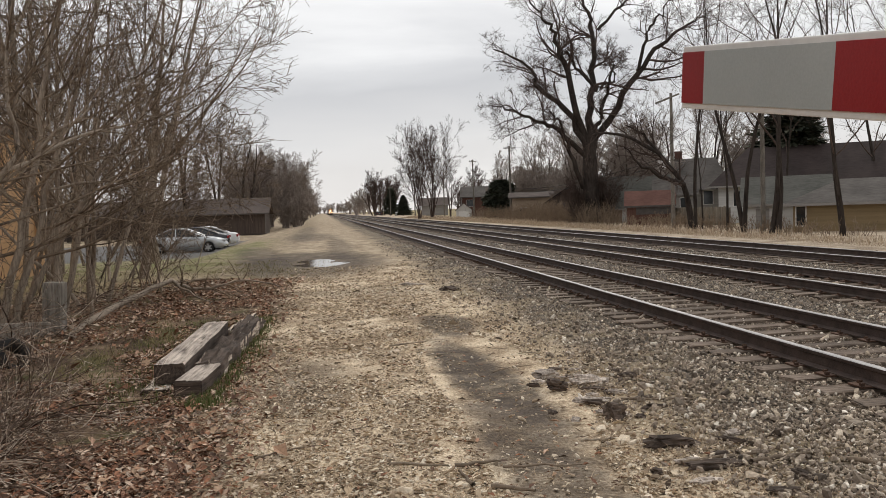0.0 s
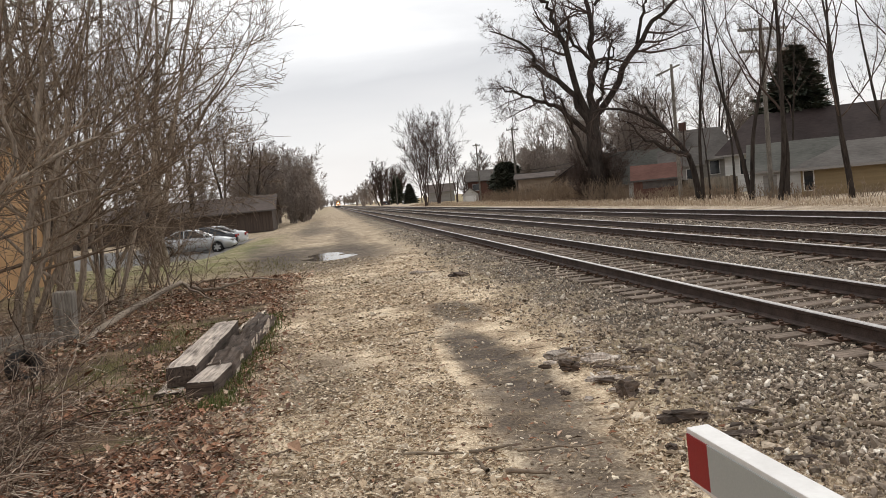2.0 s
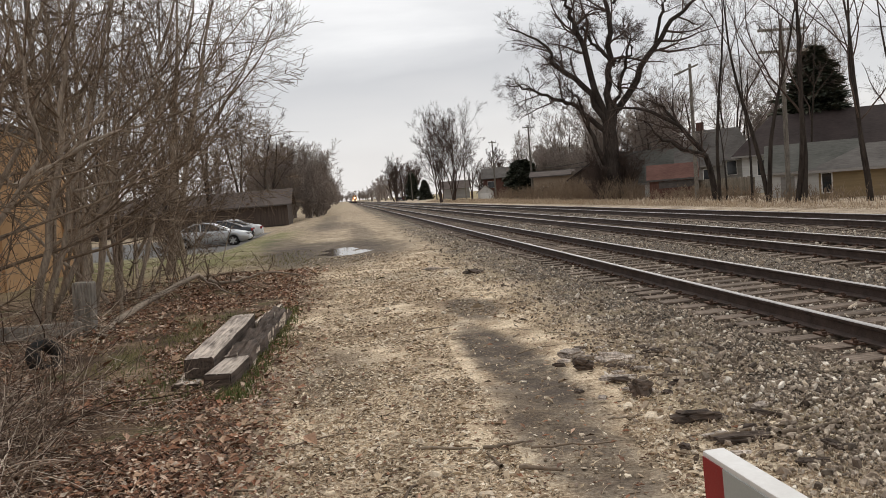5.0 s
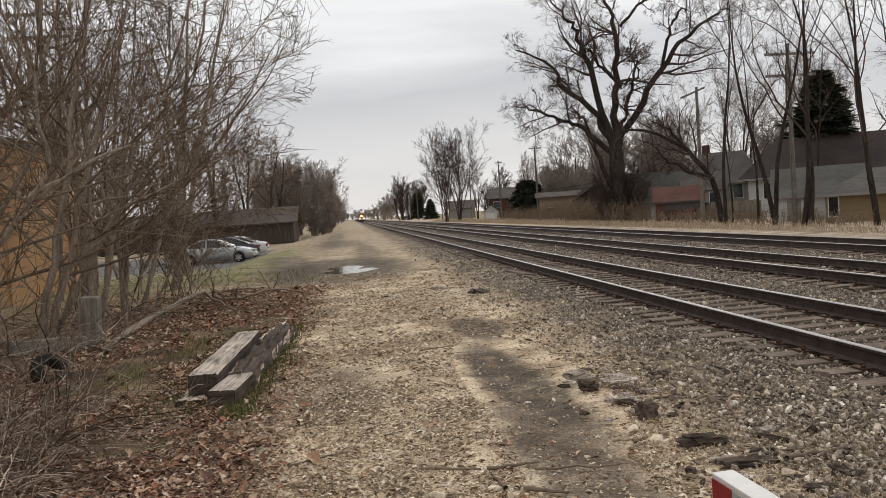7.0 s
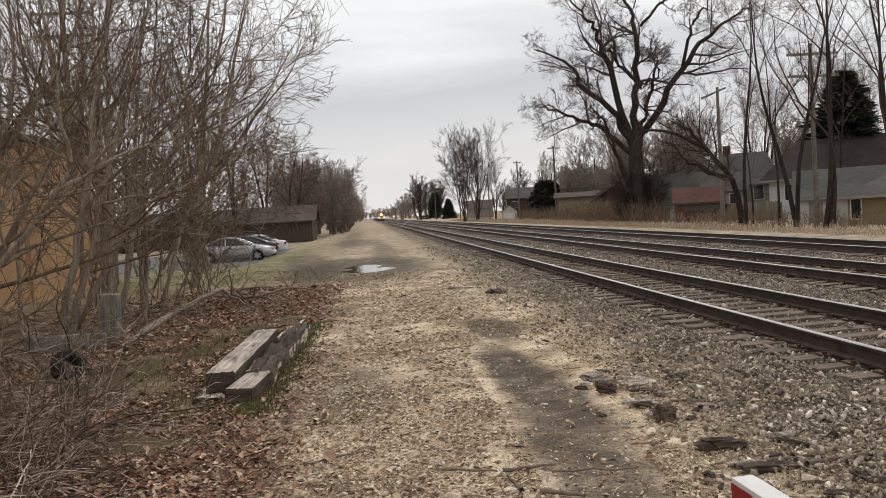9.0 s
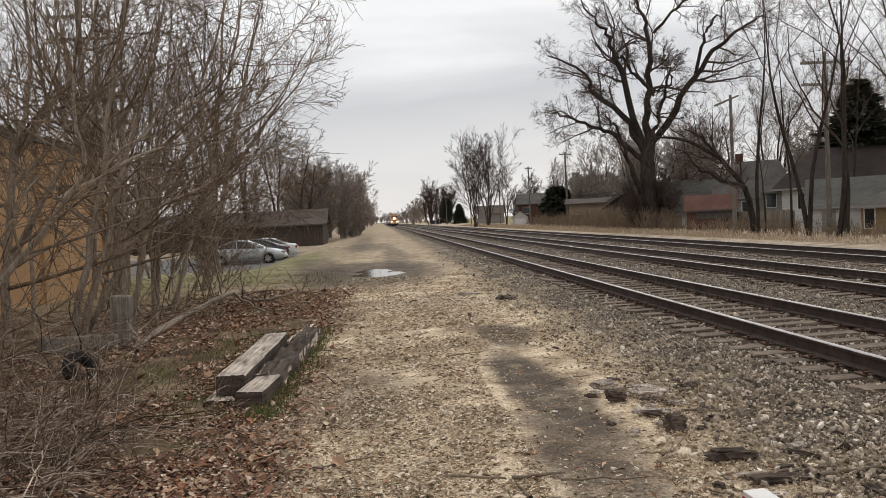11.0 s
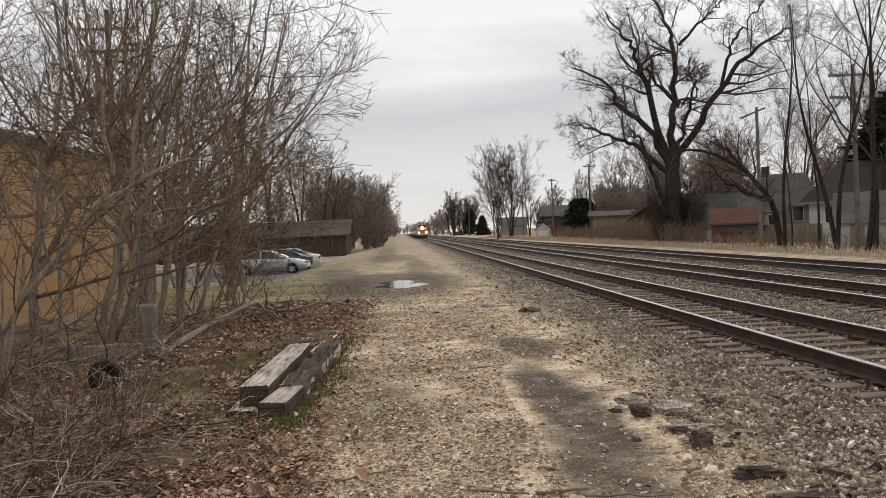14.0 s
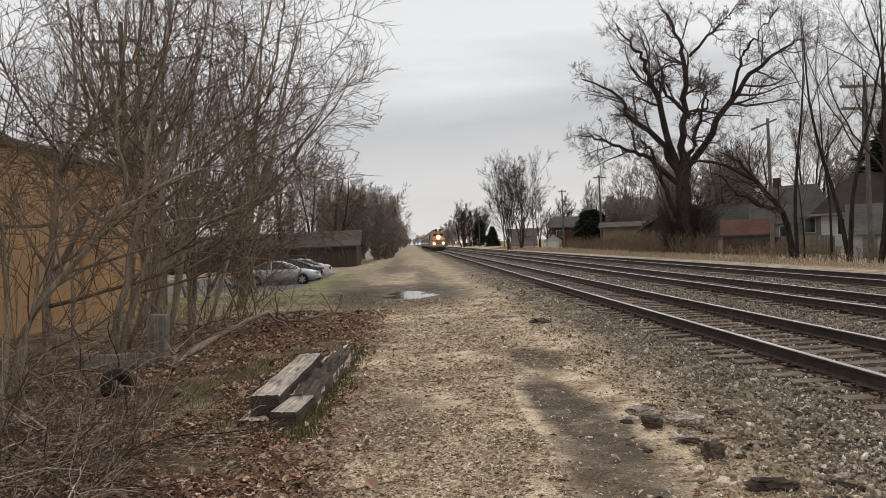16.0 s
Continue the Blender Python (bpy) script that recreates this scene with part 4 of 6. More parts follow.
for i, (x, y, h) in enumerate([(-5.3, 24.0, 10.5), (-6.9, 22.5, 11.0), (-8.2, 27.5, 12.5), (-10.5, 31.0, 13.0), (-6.6, 33.5, 9.0)]):
    bare_tree("tree", pose(x, y, 0), h, 0.13, 175 + i, "slim bare tree standing behind the shrubs", "slim bare trees behind the shrubs", stems=2, levels=SLIM, mats=("shrub", "twig"), tip=0.0060, lean=0.10, wob=0.03)
# dense brush beside the path on the parking side
HEDGE = [(14, 0.02, 34, 0.36, 0.5, 5, 0.08, 0.06, 3), (8, 0.1, 34, 0.5, 0.65, 3, 0.10, 0.05, 3), (7, 0.1, 36, 0.5, 0.7, 2, 0.14, 0.03, 3)]
for i, (x, y, h) in enumerate([(-6.6, 101, 8.0), (-9.2, 104, 9.0), (-5.0, 106, 8.0), (-6.8, 113, 9.2), (-4.9, 119, 8.8), (-7.6, 126, 10), (-5.0, 134, 9.6), (-5.2, 150, 10.2), (-5.2, 172, 10.5), (-5.6, 198, 11), (-6.0, 230, 12), (-5.2, 275, 11), (-5.0, 330, 11), (-4.6, 400, 11), (-4.4, 490, 11), (-9.8, 112, 10.5), (-4.4, 101, 3.2), (-3.6, 106, 3.6), (-3.4, 114, 4.2), (-3.2, 126, 4.5), (-13.0, 116, 8), (-17.0, 110, 8.5), (-22.0, 104, 9), (-27.0, 98, 9), (-33.0, 90, 9)]):
    bare_tree("brush_thicket", pose(x, y, 0), h, 0.12, 140 + i, "dense brown leafless thicket beside the dirt path", "thickets along the path", stems=6, levels=HEDGE, tip=0.021, lean=0.20, mats=("brush", "brush"), category="thicket")
for i, (x, y, h) in enumerate([(-11, 92, 13.5), (-14.5, 88, 14.5), (-18, 84, 15), (-9.5, 98, 11), (-21, 70, 14), (-25, 78, 15)]):
    bare_tree("tree", pose(x, y, 0), h, 0.24, 160 + i, "tall bare tree standing behind the low dark building", "bare trees behind the parking lot", stems=2, levels=SLIM, tip=0.011, lean=0.12)

for i, (x, y, h) in enumerate([(20.9, 64.6, 3.6), (22.9, 65.4, 4.2), (23.6, 66.8, 5.0)]):
    bare_tree("brush_thicket", pose(x, y, 0), h, 0.05, 260 + i, "dark tangle of suckers round the old tree's foot", "suckers round the old tree", stems=6, levels=HEDGE, tip=0.010, lean=0.22, mats=("trunk", "fartwig"), category="thicket")
for i, (x, y, h) in enumerate([(27.5, 112, 6.0), (30.5, 110, 6.6), (34.5, 118, 7.5), (29.0, 106, 6.4), (27.8, 92, 5.5), (36.0, 96, 7.5), (41.0, 108, 8.5), (37.0, 64, 7.0), (42.0, 68, 8.0), (33.0, 130, 7.5), (38.0, 150, 8.5), (45.0, 150, 9.0), (32.5, 104, 6.5), (30.0, 90, 6.0), (33.0, 80, 6.5), (29.5, 122, 6.0), (38.5, 72, 7.5), (31.5, 72.5, 6.0)]):
    bare_tree("brush_thicket", pose(x, y, 0), h, 0.12, 240 + i, "tall brown leafless thicket behind the house roofs", "thickets behind the houses", stems=6, levels=HEDGE, tip=0.024, lean=0.22, mats=("brush", "brush"), category="thicket")


def conifer(m, height, radius, seed, label, round_top=False):
    """An evergreen: trunk and drooping sprays of needles."""
    rng = np.random.default_rng(seed)
    ob = thing("conifer", m, label, "conifer")
    bm = bmesh.new()
    rod(bm, (0, 0, -0.1), (0, 0, height * 0.95), height * 0.022, 0.03, 8)
    part("trunk", bm, M["trunk"], ob)
    n = 14000
    u = rng.uniform(0.03, 1, n) ** 0.9
    prof = np.sqrt(np.clip(1 - (2 * u - 0.9) ** 2 * 0.8, 0, 1)) if round_top else (1 - u) ** 0.75 * (0.82 + 0.18 * np.sin(u * 60))
    a = rng.uniform(0, 6.283, n)
    lump = 1 + 0.22 * np.sin(a * 3 + u * 11) + 0.14 * np.sin(a * 7 - u * 23)
    r = radius * prof * lump * rng.uniform(0.3, 1.0, n) ** 0.45 + 0.05
    p = np.stack([r * np.cos(a), r * np.sin(a), u * height], 1)
    d = np.stack([np.cos(a), np.sin(a), rng.uniform(-0.5, 0.35, n)], 1)
    side = np.stack([-np.sin(a), np.cos(a), rng.normal(0, 0.3, n)], 1)
    ln = rng.uniform(0.25, 0.6, n)[:, None] * (0.35 + radius * 0.22)
    v = np.stack([p - side * ln * 0.32, p + side * ln * 0.32, p + d * ln], 1)
    f = np.arange(n * 3).reshape(n, 3)
    link("foliage", v.reshape(-1, 3), f, M["needle"], ob)


conifer(pose(34.0, 55.5, 0), 10.0, 4.3, 201, "dark green spruce rising behind the house roofs")
conifer(pose(26.0, 117.5, 0), 5.6, 2.2, 202, "dense rounded dark evergreen beside a pole", True)
conifer(pose(24.8, 300.0, 0), 10.5, 3.6, 203, "distant dark evergreen among bare trees")
conifer(pose(23.5, 240.0, 0), 6.0, 2.6, 204, "low dark evergreen by the far road")


def scrub(m, size, height, n, seed, label):
    """A patch of thin brown stalks."""
    rng = np.random.default_rng(seed)
    st = np.stack([rng.uniform(-size[0], size[0], n), rng.uniform(-size[1], size[1], n), np.zeros(n)], 1)
    w = np.stack([rng.normal(0, 0.25, n), rng.normal(0, 0.25, n), np.ones(n)], 1)
    ln = height * rng.uniform(0.5, 1.1, n)
    pts, rad = shoots(rng, st, w, ln, np.full(n, 0.02), 4, 0.12, 0.02)
    ch = [tubes(pts, rad, 3)] + ramify(rng, pts, rad, ln, [(4, 0.2, 30, 0.45, 0.7, 2, 0.15, 0.02, 3)], 0.014)
    v, f = join(ch)
    ob = link("scrub", v, f, M["straw_brown"])
    ob.matrix_basis = m
    return tagged(ob, label, "scrub", "patches of scrub beyond the tracks", "stuff")


M["straw_brown"] = speckled("brown_stalk", (0.115, 0.080, 0.055), (0.30, 0.225, 0.155), 1.5, 20)
for i, (x, y, a, b, h, n) in enumerate([(22.5, 72, 1.4, 8, 2.0, 500), (21.8, 64, 1.6, 2.4, 1.5, 200), (22.6, 88, 1.4, 9, 2.0, 420), (24.6, 59, 0.8, 4, 1.0, 160), (23.0, 110, 1.5, 12, 1.6, 300), (23.5, 50, 1.0, 5, 0.8, 160), (21.6, 35, 0.8, 5, 0.7, 90), (22.0, 48, 1.0, 8, 0.8, 120), (21.6, 58, 1.2, 6, 0.7, 90), (20.6, 40, 1.0, 8, 0.5, 100)]):
    scrub(pose(x, y, 0), (a, b), h, n, 220 + i, "tangled brown weed stalks in the dry grass")


# ---- the shrubs beside the path ----
SHRUB = [(7, 0.20, 52, 0.46, 0.46, 11, 0.045, 0.045, 5), (7, 0.15, 42, 0.48, 0.55, 7, 0.04, 0.035, 4), (4, 0.15, 36, 0.52, 0.65, 4, 0.045, 0.02, 3)]
# main stems beside the path, foot to tip, with foot radius
STEMS = [
    (0.083, ((-6.06, 13.5, -0.1), (-5.97, 13.4, 1.19), (-5.73, 13.5, 3.17), (-5.55, 13.5, 3.66), (-5.44, 13.7, 4.94), (-5.63, 13.6, 7.2))),
    (0.058, ((-5.68, 13.5, 3.1), (-5.20, 13.4, 3.73), (-4.67, 13.5, 4.36), (-4.31, 13.5, 5.36), (-4.15, 13.5, 7.4))),
    (0.065, ((-4.90, 12.8, -0.1), (-4.43, 12.8, 1.66), (-4.15, 12.8, 2.77), (-3.92, 12.7, 3.94), (-3.65, 12.8, 5.16), (-3.4, 12.8, 7.4))),
    (0.061, ((-4.80, 13.0, -0.1), (-4.35, 13.0, 1.25), (-4.13, 13.0, 2.20), (-3.80, 13.1, 3.26), (-3.29, 13.0, 4.66), (-2.8, 13.0, 6.9))),
    (0.054, ((-4.69, 17.0, -0.1), (-4.66, 17.0, 1.73), (-4.45, 17.0, 3.47), (-4.06, 17.0, 5.21), (-3.7, 17.0, 8.2))),
    (0.045, ((-4.75, 9.4, -0.1), (-4.53, 9.5, 1.04), (-3.77, 9.5, 1.82), (-3.32, 9.5, 2.43), (-3.29, 9.5, 2.74), (-3.37, 9.5, 3.39), (-3.27, 9.5, 4.29), (-3.0, 9.5, 5.6))),
    (0.023, ((-3.75, 7.6, -0.1), (-3.66, 7.6, 0.77), (-3.45, 7.6, 1.69), (-3.08, 7.6, 2.27), (-2.80, 7.6, 2.75))),
    (0.050, ((-4.82, 13.2, -0.1), (-3.94, 13.2, 1.57), (-3.45, 13.2, 2.36), (-2.69, 13.2, 3.33), (-2.25, 13.2, 4.12), (-2.0, 13.2, 5.19), (-1.8, 13.2, 6.6))),
    (0.026, ((-3.75, 9.9, 2.2), (-3.24, 11.0, 2.74), (-2.62, 11.3, 2.97), (-1.94, 11.5, 3.09), (-1.55, 11.5, 3.24), (-1.15, 11.5, 3.50))),
    (0.026, ((-4.15, 12.8, 2.77), (-3.48, 12.8, 3.31), (-2.58, 12.8, 3.76), (-2.1, 12.8, 4.57), (-1.9, 12.8, 5.43))),
    (0.024, ((-4.13, 13.0, 2.20), (-3.13, 13.0, 2.34), (-2.23, 13.0, 2.61), (-1.60, 13.0, 2.72), (-1.15, 13.0, 2.96))),
    (0.023, ((-4.35, 13.0, 1.25), (-3.60, 13.0, 1.82), (-2.79, 13.0, 2.14), (-2.1, 13.0, 2.20), (-1.6, 13.0, 2.33))),
    (0.029, ((-4.10, 8.0, -0.1), (-3.95, 8.0, 1.21), (-3.97, 8.0, 1.97), (-4.12, 8.0, 2.63), (-4.0, 8.0, 4.2))),
    (0.058, ((-4.72, 15.5, -0.1), (-4.43, 15.5, 1.42), (-4.00, 15.5, 3.00), (-3.22, 15.5, 4.35), (-2.63, 15.5, 5.82), (-2.2, 15.5, 7.6))),
    (0.054, ((-4.92, 15.5, -0.1), (-4.69, 15.5, 2.07), (-4.82, 15.5, 3.88), (-4.75, 15.5, 5.89), (-4.6, 15.5, 8.0))),
]
FINE = [(13, 0.16, 60, 0.42, 0.54, 12, 0.05, 0.045, 5), (8, 0.15, 44, 0.46, 0.55, 7, 0.04, 0.035, 4), (4, 0.15, 38, 0.54, 0.65, 4, 0.045, 0.02, 3)]


def old_shrub():
    """The large shrub whose stems can be told apart."""
    rng = np.random.default_rng(300)
    ob = thing("shrub", pose(-4.7, 13.0, 0), "large leafless shrub with pale grey-brown stems and arching branches", "shrub", "leafless shrubs beside the path")
    base = np.array([-4.7, 13.0, 0.0])
    ch = []
    for r, pp in STEMS:
        pts, rad = limb(pp, r, r * 0.16, 18, 0.018, rng)
        pts = pts - base
        v, f = tubes(pts[None], rad[None], 9)
        link("stem", v, f, M["shrub"], ob, smooth=True)
        ln = np.array([np.linalg.norm(np.diff(pts, axis=0), axis=1).sum()])
        ch += ramify(rng, pts[None], rad[None], ln, FINE, 0.0050)
    v, f = join(ch)
    v[:, 2] = np.maximum(v[:, 2], 0.01)
    link("crown", v, f, M["twig"], ob)


old_shrub()


def shrub(m, stems, height, lean, r0, seed, label, bias=(0, 0), levels=SHRUB, foot=0.5, name="shrub", tip=0.0056):
    """A many-stemmed leafless shrub: stems and a crown of branches and twigs."""
    rng = np.random.default_rng(seed)
    ob = thing(name, m, label, "shrub", "leafless shrubs beside the path")
    st = np.zeros((stems, 3))
    st[:, :2] = rng.normal(0, foot, (stems, 2))
    way = np.stack([rng.normal(bias[0], lean, stems), rng.normal(bias[1], lean, stems), np.ones(stems)], 1)
    way /= np.linalg.norm(way, axis=1, keepdims=True)
    ln = height * rng.uniform(0.65, 1.0, stems)
    pts, rad = shoots(rng, st, way, ln, r0 * rng.uniform(0.5, 1.0, stems), 14, 0.05, 0.012, 0.85)
    pts[:, 0, 2] = -0.1
    for k in range(stems):
        v, f = tubes(pts[k:k + 1], rad[k:k + 1], 8)
        link("stem", v, f, M["shrub"], ob, smooth=True)
    v, f = join(ramify(rng, pts, rad, ln, levels, tip))
    v[:, 2] = np.maximum(v[:, 2], 0.01)
    link("crown", v, f, M["twig"], ob)
    return ob


LBL = "tall leafless many-stemmed shrub with tangled grey-brown branches"
shrub(pose(-4.7, 17.6, 0), 5, 6.2, 0.26, 0.060, 301, LBL, (0.10, -0.02), foot=0.45)
shrub(pose(-6.2, 15.2, 0), 2, 7.8, 0.22, 0.075, 302, LBL, (0.06, 0.0), foot=0.5)
shrub(pose(-6.0, 20.0, 0), 4, 7.2, 0.22, 0.065, 303, LBL, (0.08, 0.0), foot=0.6)
shrub(pose(-7.6, 24.5, 0), 5, 9.5, 0.2, 0.075, 306, LBL, (0.10, 0.0), foot=0.8)
shrub(pose(-9.5, 34.0, 0), 5, 10.0, 0.16, 0.085, 307, LBL, (0.06, 0.0), foot=1.0)
shrub(pose(-4.3, 19.2, 0), 6, 4.2, 0.40, 0.030, 310, LBL, (0.22, -0.05), foot=0.6)
shrub(pose(-5.4, 26.0, 0), 4, 4.6, 0.36, 0.030, 318, LBL, (0.16, -0.05), foot=0.9)
shrub(pose(-4.4, 21.0, 0), 7, 2.4, 0.35, 0.022, 308, "low leafless shrub with thin brown stems beside the grass", (0.1, -0.1), foot=0.7)

LOW = [(5, 0.1, 40, 0.5, 0.6, 4, 0.16, -0.01, 3), (3, 0.15, 40, 0.5, 0.65, 3, 0.18, -0.02, 3)]


def brush_pile(m, n, size, height, seed, label, thick=0.012):
    """A tangle of thin cut and trailing stems close to the ground."""
    rng = np.random.default_rng(seed)
    st = np.stack([rng.uniform(-size[0], size[0], n), rng.uniform(-size[1], size[1], n), rng.uniform(0, 0.12, n)], 1)
    w = np.stack([rng.normal(0.25, 0.8, n), rng.normal(-0.1, 0.7, n), rng.uniform(0.05, 0.8, n)], 1)
    w /= np.linalg.norm(w, axis=1, keepdims=True)
    ln = height * rng.uniform(0.5, 1.4, n)
    pts, rad = shoots(rng, st, w, ln, rng.uniform(0.3, 1.0, n) * thick, 7, 0.14, -0.055, 0.7)
    pts[..., 2] = np.maximum(pts[..., 2], 0.02)
    v, f = join([tubes(pts, rad, 5)] + ramify(rng, pts, rad, ln, LOW, 0.0028))
    v[:, 2] = np.maximum(v[:, 2], 0.006)
    ob = link("brush_pile", v, f, M["brushwood"], smooth=True)
    ob.matrix_basis = m
    return tagged(ob, label, "brush pile", "brush piles under the shrubs", "stuff")


def brushwood_material():
    m = Mat("brushwood", 0.95, 0, 0.1)
    c = m.ramp(m.island(), (0.0, (0.055, 0.037, 0.028)), (0.45, (0.15, 0.106, 0.078)), (0.78, (0.33, 0.255, 0.195)), (1.0, (0.70, 0.60, 0.49)))
    m.colour(m.mix(1.0, c, m.ramp(m.noise(18, 3), (0.3, 0.7), (0.7, 1.2)), "MULTIPLY"))
    return m.m


M["brushwood"] = brushwood_material()
brush_pile(pose(-2.9, 5.8, 0), 110, (0.75, 1.1), 1.0, 311, "low tangle of thin grey twigs and trailing stems in leaf litter", 0.010)
brush_pile(pose(-3.5, 7.3, 0), 120, (1.0, 1.4), 1.2, 312, "low tangle of thin grey twigs below the shrubs")
brush_pile(pose(-5.0, 10.5, 0), 55, (1.3, 1.8), 1.3, 313, "low tangle of thin twigs round the shrub stems")
brush_pile(pose(-3.6, 19.2, 0), 35, (1.3, 1.0), 1.0, 314, "low tangle of thin twigs behind the fallen branch")
brush_pile(pose(-5.6, 16.5, 0), 40, (1.2, 2.0), 1.2, 315, "thicket of low twigs at the foot of the shrubs")


def fallen_branch():
    rng = np.random.default_rng(8)
    ob = thing("fallen_branch", pose(0, 0, 0), "long fallen grey branch arching over leaf litter, twiggy end", "branch")
    ch = []
    main = [(-3.66, 12.1, 0.03), (-3.93, 14.3, 0.06), (-3.68, 16.0, 0.21), (-3.18, 17.5, 0.43), (-2.92, 17.4, 0.27), (-2.40, 17.1, 0.23), (-1.65, 16.9, 0.43), (-0.92, 16.5, 0.26)]
    pts, rad = limb(main, 0.075, 0.012, 28, 0.014, rng)
    ch.append(tubes(pts[None], rad[None], 8))
    fork, fr = limb([(-3.92, 14.25, 0.05), (-3.90, 14.2, 0.35), (-3.82, 14.2, 0.62)], 0.045, 0.015, 6, 0.01, rng)
    ch.append(tubes(fork[None], fr[None], 7))
    side, sr = limb([(-3.15, 17.4, 0.42), (-2.7, 16.6, 0.22), (-2.2, 16.0, 0.08)], 0.03, 0.010, 8, 0.02, rng)
    ch.append(tubes(side[None], sr[None], 6))
    v, f = join(ch)
    link("limb", v, f, M["shrub"], ob, smooth=True)
    half = pts[14:]
    tw = ramify(rng, half[None], rad[None, 14:], np.array([2.6]), [(16, 0.0, 60, 0.30, 0.6, 5, 0.18, -0.05, 4), (5, 0.2, 45, 0.5, 0.6, 3, 0.2, -0.05, 3)], 0.0035)
    v, f = join(tw)
    v[:, 2] = np.maximum(v[:, 2], 0.006)
    link("twig_end", v, f, M["twig"], ob)


fallen_branch()


# ---- things beside the path ----
def rough_beam(a, b, w, h, seed, wear, material, name, label, ends=None):
    """A squared timber from a to b lying on its foot, with split and worn edges."""
    rng = random.Random(seed)
    a, b = Vector(a), Vector(b)
    d = (b - a)
    ln = d.length
    bm = bmesh.new()
    n = 26 if wear < 0.03 else 70
    rings = []
    prof = [(-1, -1), (1, -1), (1, 0.0), (1, 0.86), (0.9, 1), (0.45, 1), (0.1, 1), (0.0, 0.93 if wear < 0.03 else 0.7), (-0.12, 1), (-0.9, 1), (-1, 0.88), (-1, 0.0)]
    for i in range(n + 1):
        t = i / n
        ring = []
        for px, pz in prof:
            k = wear * noise.noise((px * 2 + seed, t * ln * 2.2, pz * 2)) + 0.22 * wear * noise.noise((px * 5, t * ln * 9, pz * 5 + seed))
            top = max(0.0, pz)
            ring.append(bm.verts.new((px * w / 2 + k * 0.6, t * ln + (rng.uniform(-1, 1) * wear * 0.6 if i in (0, n) else 0), h / 2 + pz * h / 2 + k * 1.6 * top - (wear * 1.8 * max(0, noise.noise((px, t * ln * 1.1, seed))) * top))))
        rings.append(ring)
    m = len(prof)
    for r0, r1 in zip(rings, rings[1:]):
        for j in range(m):
            bm.faces.new((r0[j], r0[(j + 1) % m], r1[(j + 1) % m], r1[j]))
    bm.faces.new(rings[0][::-1])
    bm.faces.new(rings[-1])
    bmesh.ops.recalc_face_normals(bm, faces=bm.faces[:])
    bm.normal_update()
    # Side and end faces take a darker creosoted wood with their shade painted in.
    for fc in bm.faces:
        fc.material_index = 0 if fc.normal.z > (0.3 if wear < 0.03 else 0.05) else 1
    ob = part(name, bm, [material, M["creosote_shaded"]])
    ob.matrix_basis = Matrix.Translation(a) @ pose(0, 0, 0, math.degrees(math.asin(d.z / ln)), 0, math.degrees(math.atan2(-d.x, d.y)))
    return tagged(ob, label, "timber", "stack of old timbers")


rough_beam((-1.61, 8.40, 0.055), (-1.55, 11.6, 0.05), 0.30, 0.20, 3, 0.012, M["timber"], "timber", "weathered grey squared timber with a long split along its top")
rough_beam((-1.35, 7.85, -0.02), (-1.27, 8.70, -0.02), 0.26, 0.20, 5, 0.010, M["timber"], "timber", "short dark squared timber with a shade-darkened end")
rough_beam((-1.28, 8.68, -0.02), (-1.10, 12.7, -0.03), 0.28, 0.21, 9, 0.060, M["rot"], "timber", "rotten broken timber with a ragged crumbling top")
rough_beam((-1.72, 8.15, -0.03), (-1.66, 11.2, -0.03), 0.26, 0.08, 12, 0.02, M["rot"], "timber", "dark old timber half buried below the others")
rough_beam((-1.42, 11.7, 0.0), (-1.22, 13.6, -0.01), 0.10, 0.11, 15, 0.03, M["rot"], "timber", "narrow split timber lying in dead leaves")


def old_post():
    ob = thing("fence_post", pose(-4.12, 13.0, 0), "old grey wooden post with a low board among shrub stems", "post")
    bm = boxed((0, 0, 0.33), (0.30, 0.24, 0.95), 0.03, pose(0, 0, 0, 0, 3, 0))
    part("post", bm, M["greywood"], ob)
    part("board", boxed((-0.62, -0.35, 0.12), (1.1, 0.08, 0.24), 0.012, pose(0, 0, 0, 0, 3, 20)), M["greywood"], ob)


old_post()


def old_tyre():
    bm = bmesh.new()
    for i in range(28):
        a = i * math.tau / 28
        for j in range(10):
            b = j * math.tau / 10
            r = 0.17 + 0.065 * math.cos(b)
            bm.verts.new((r * math.cos(a), 0.10 * math.sin(b), r * math.sin(a)))
    bm.verts.ensure_lookup_table()
    for i in range(28):
        for j in range(10):
            q = [i * 10 + j, (i + 1) % 28 * 10 + j, (i + 1) % 28 * 10 + (j + 1) % 10, i * 10 + (j + 1) % 10]
            bm.faces.new([bm.verts[k] for k in q])
    ob = part("tyre", bm, M["rubber"], smooth=True)
    ob.matrix_basis = pose(-3.66, 10.0, 0.16, -24, 0, 62)
    tagged(ob, "small black discarded tyre standing among twigs and leaves", "tyre")


old_tyre()


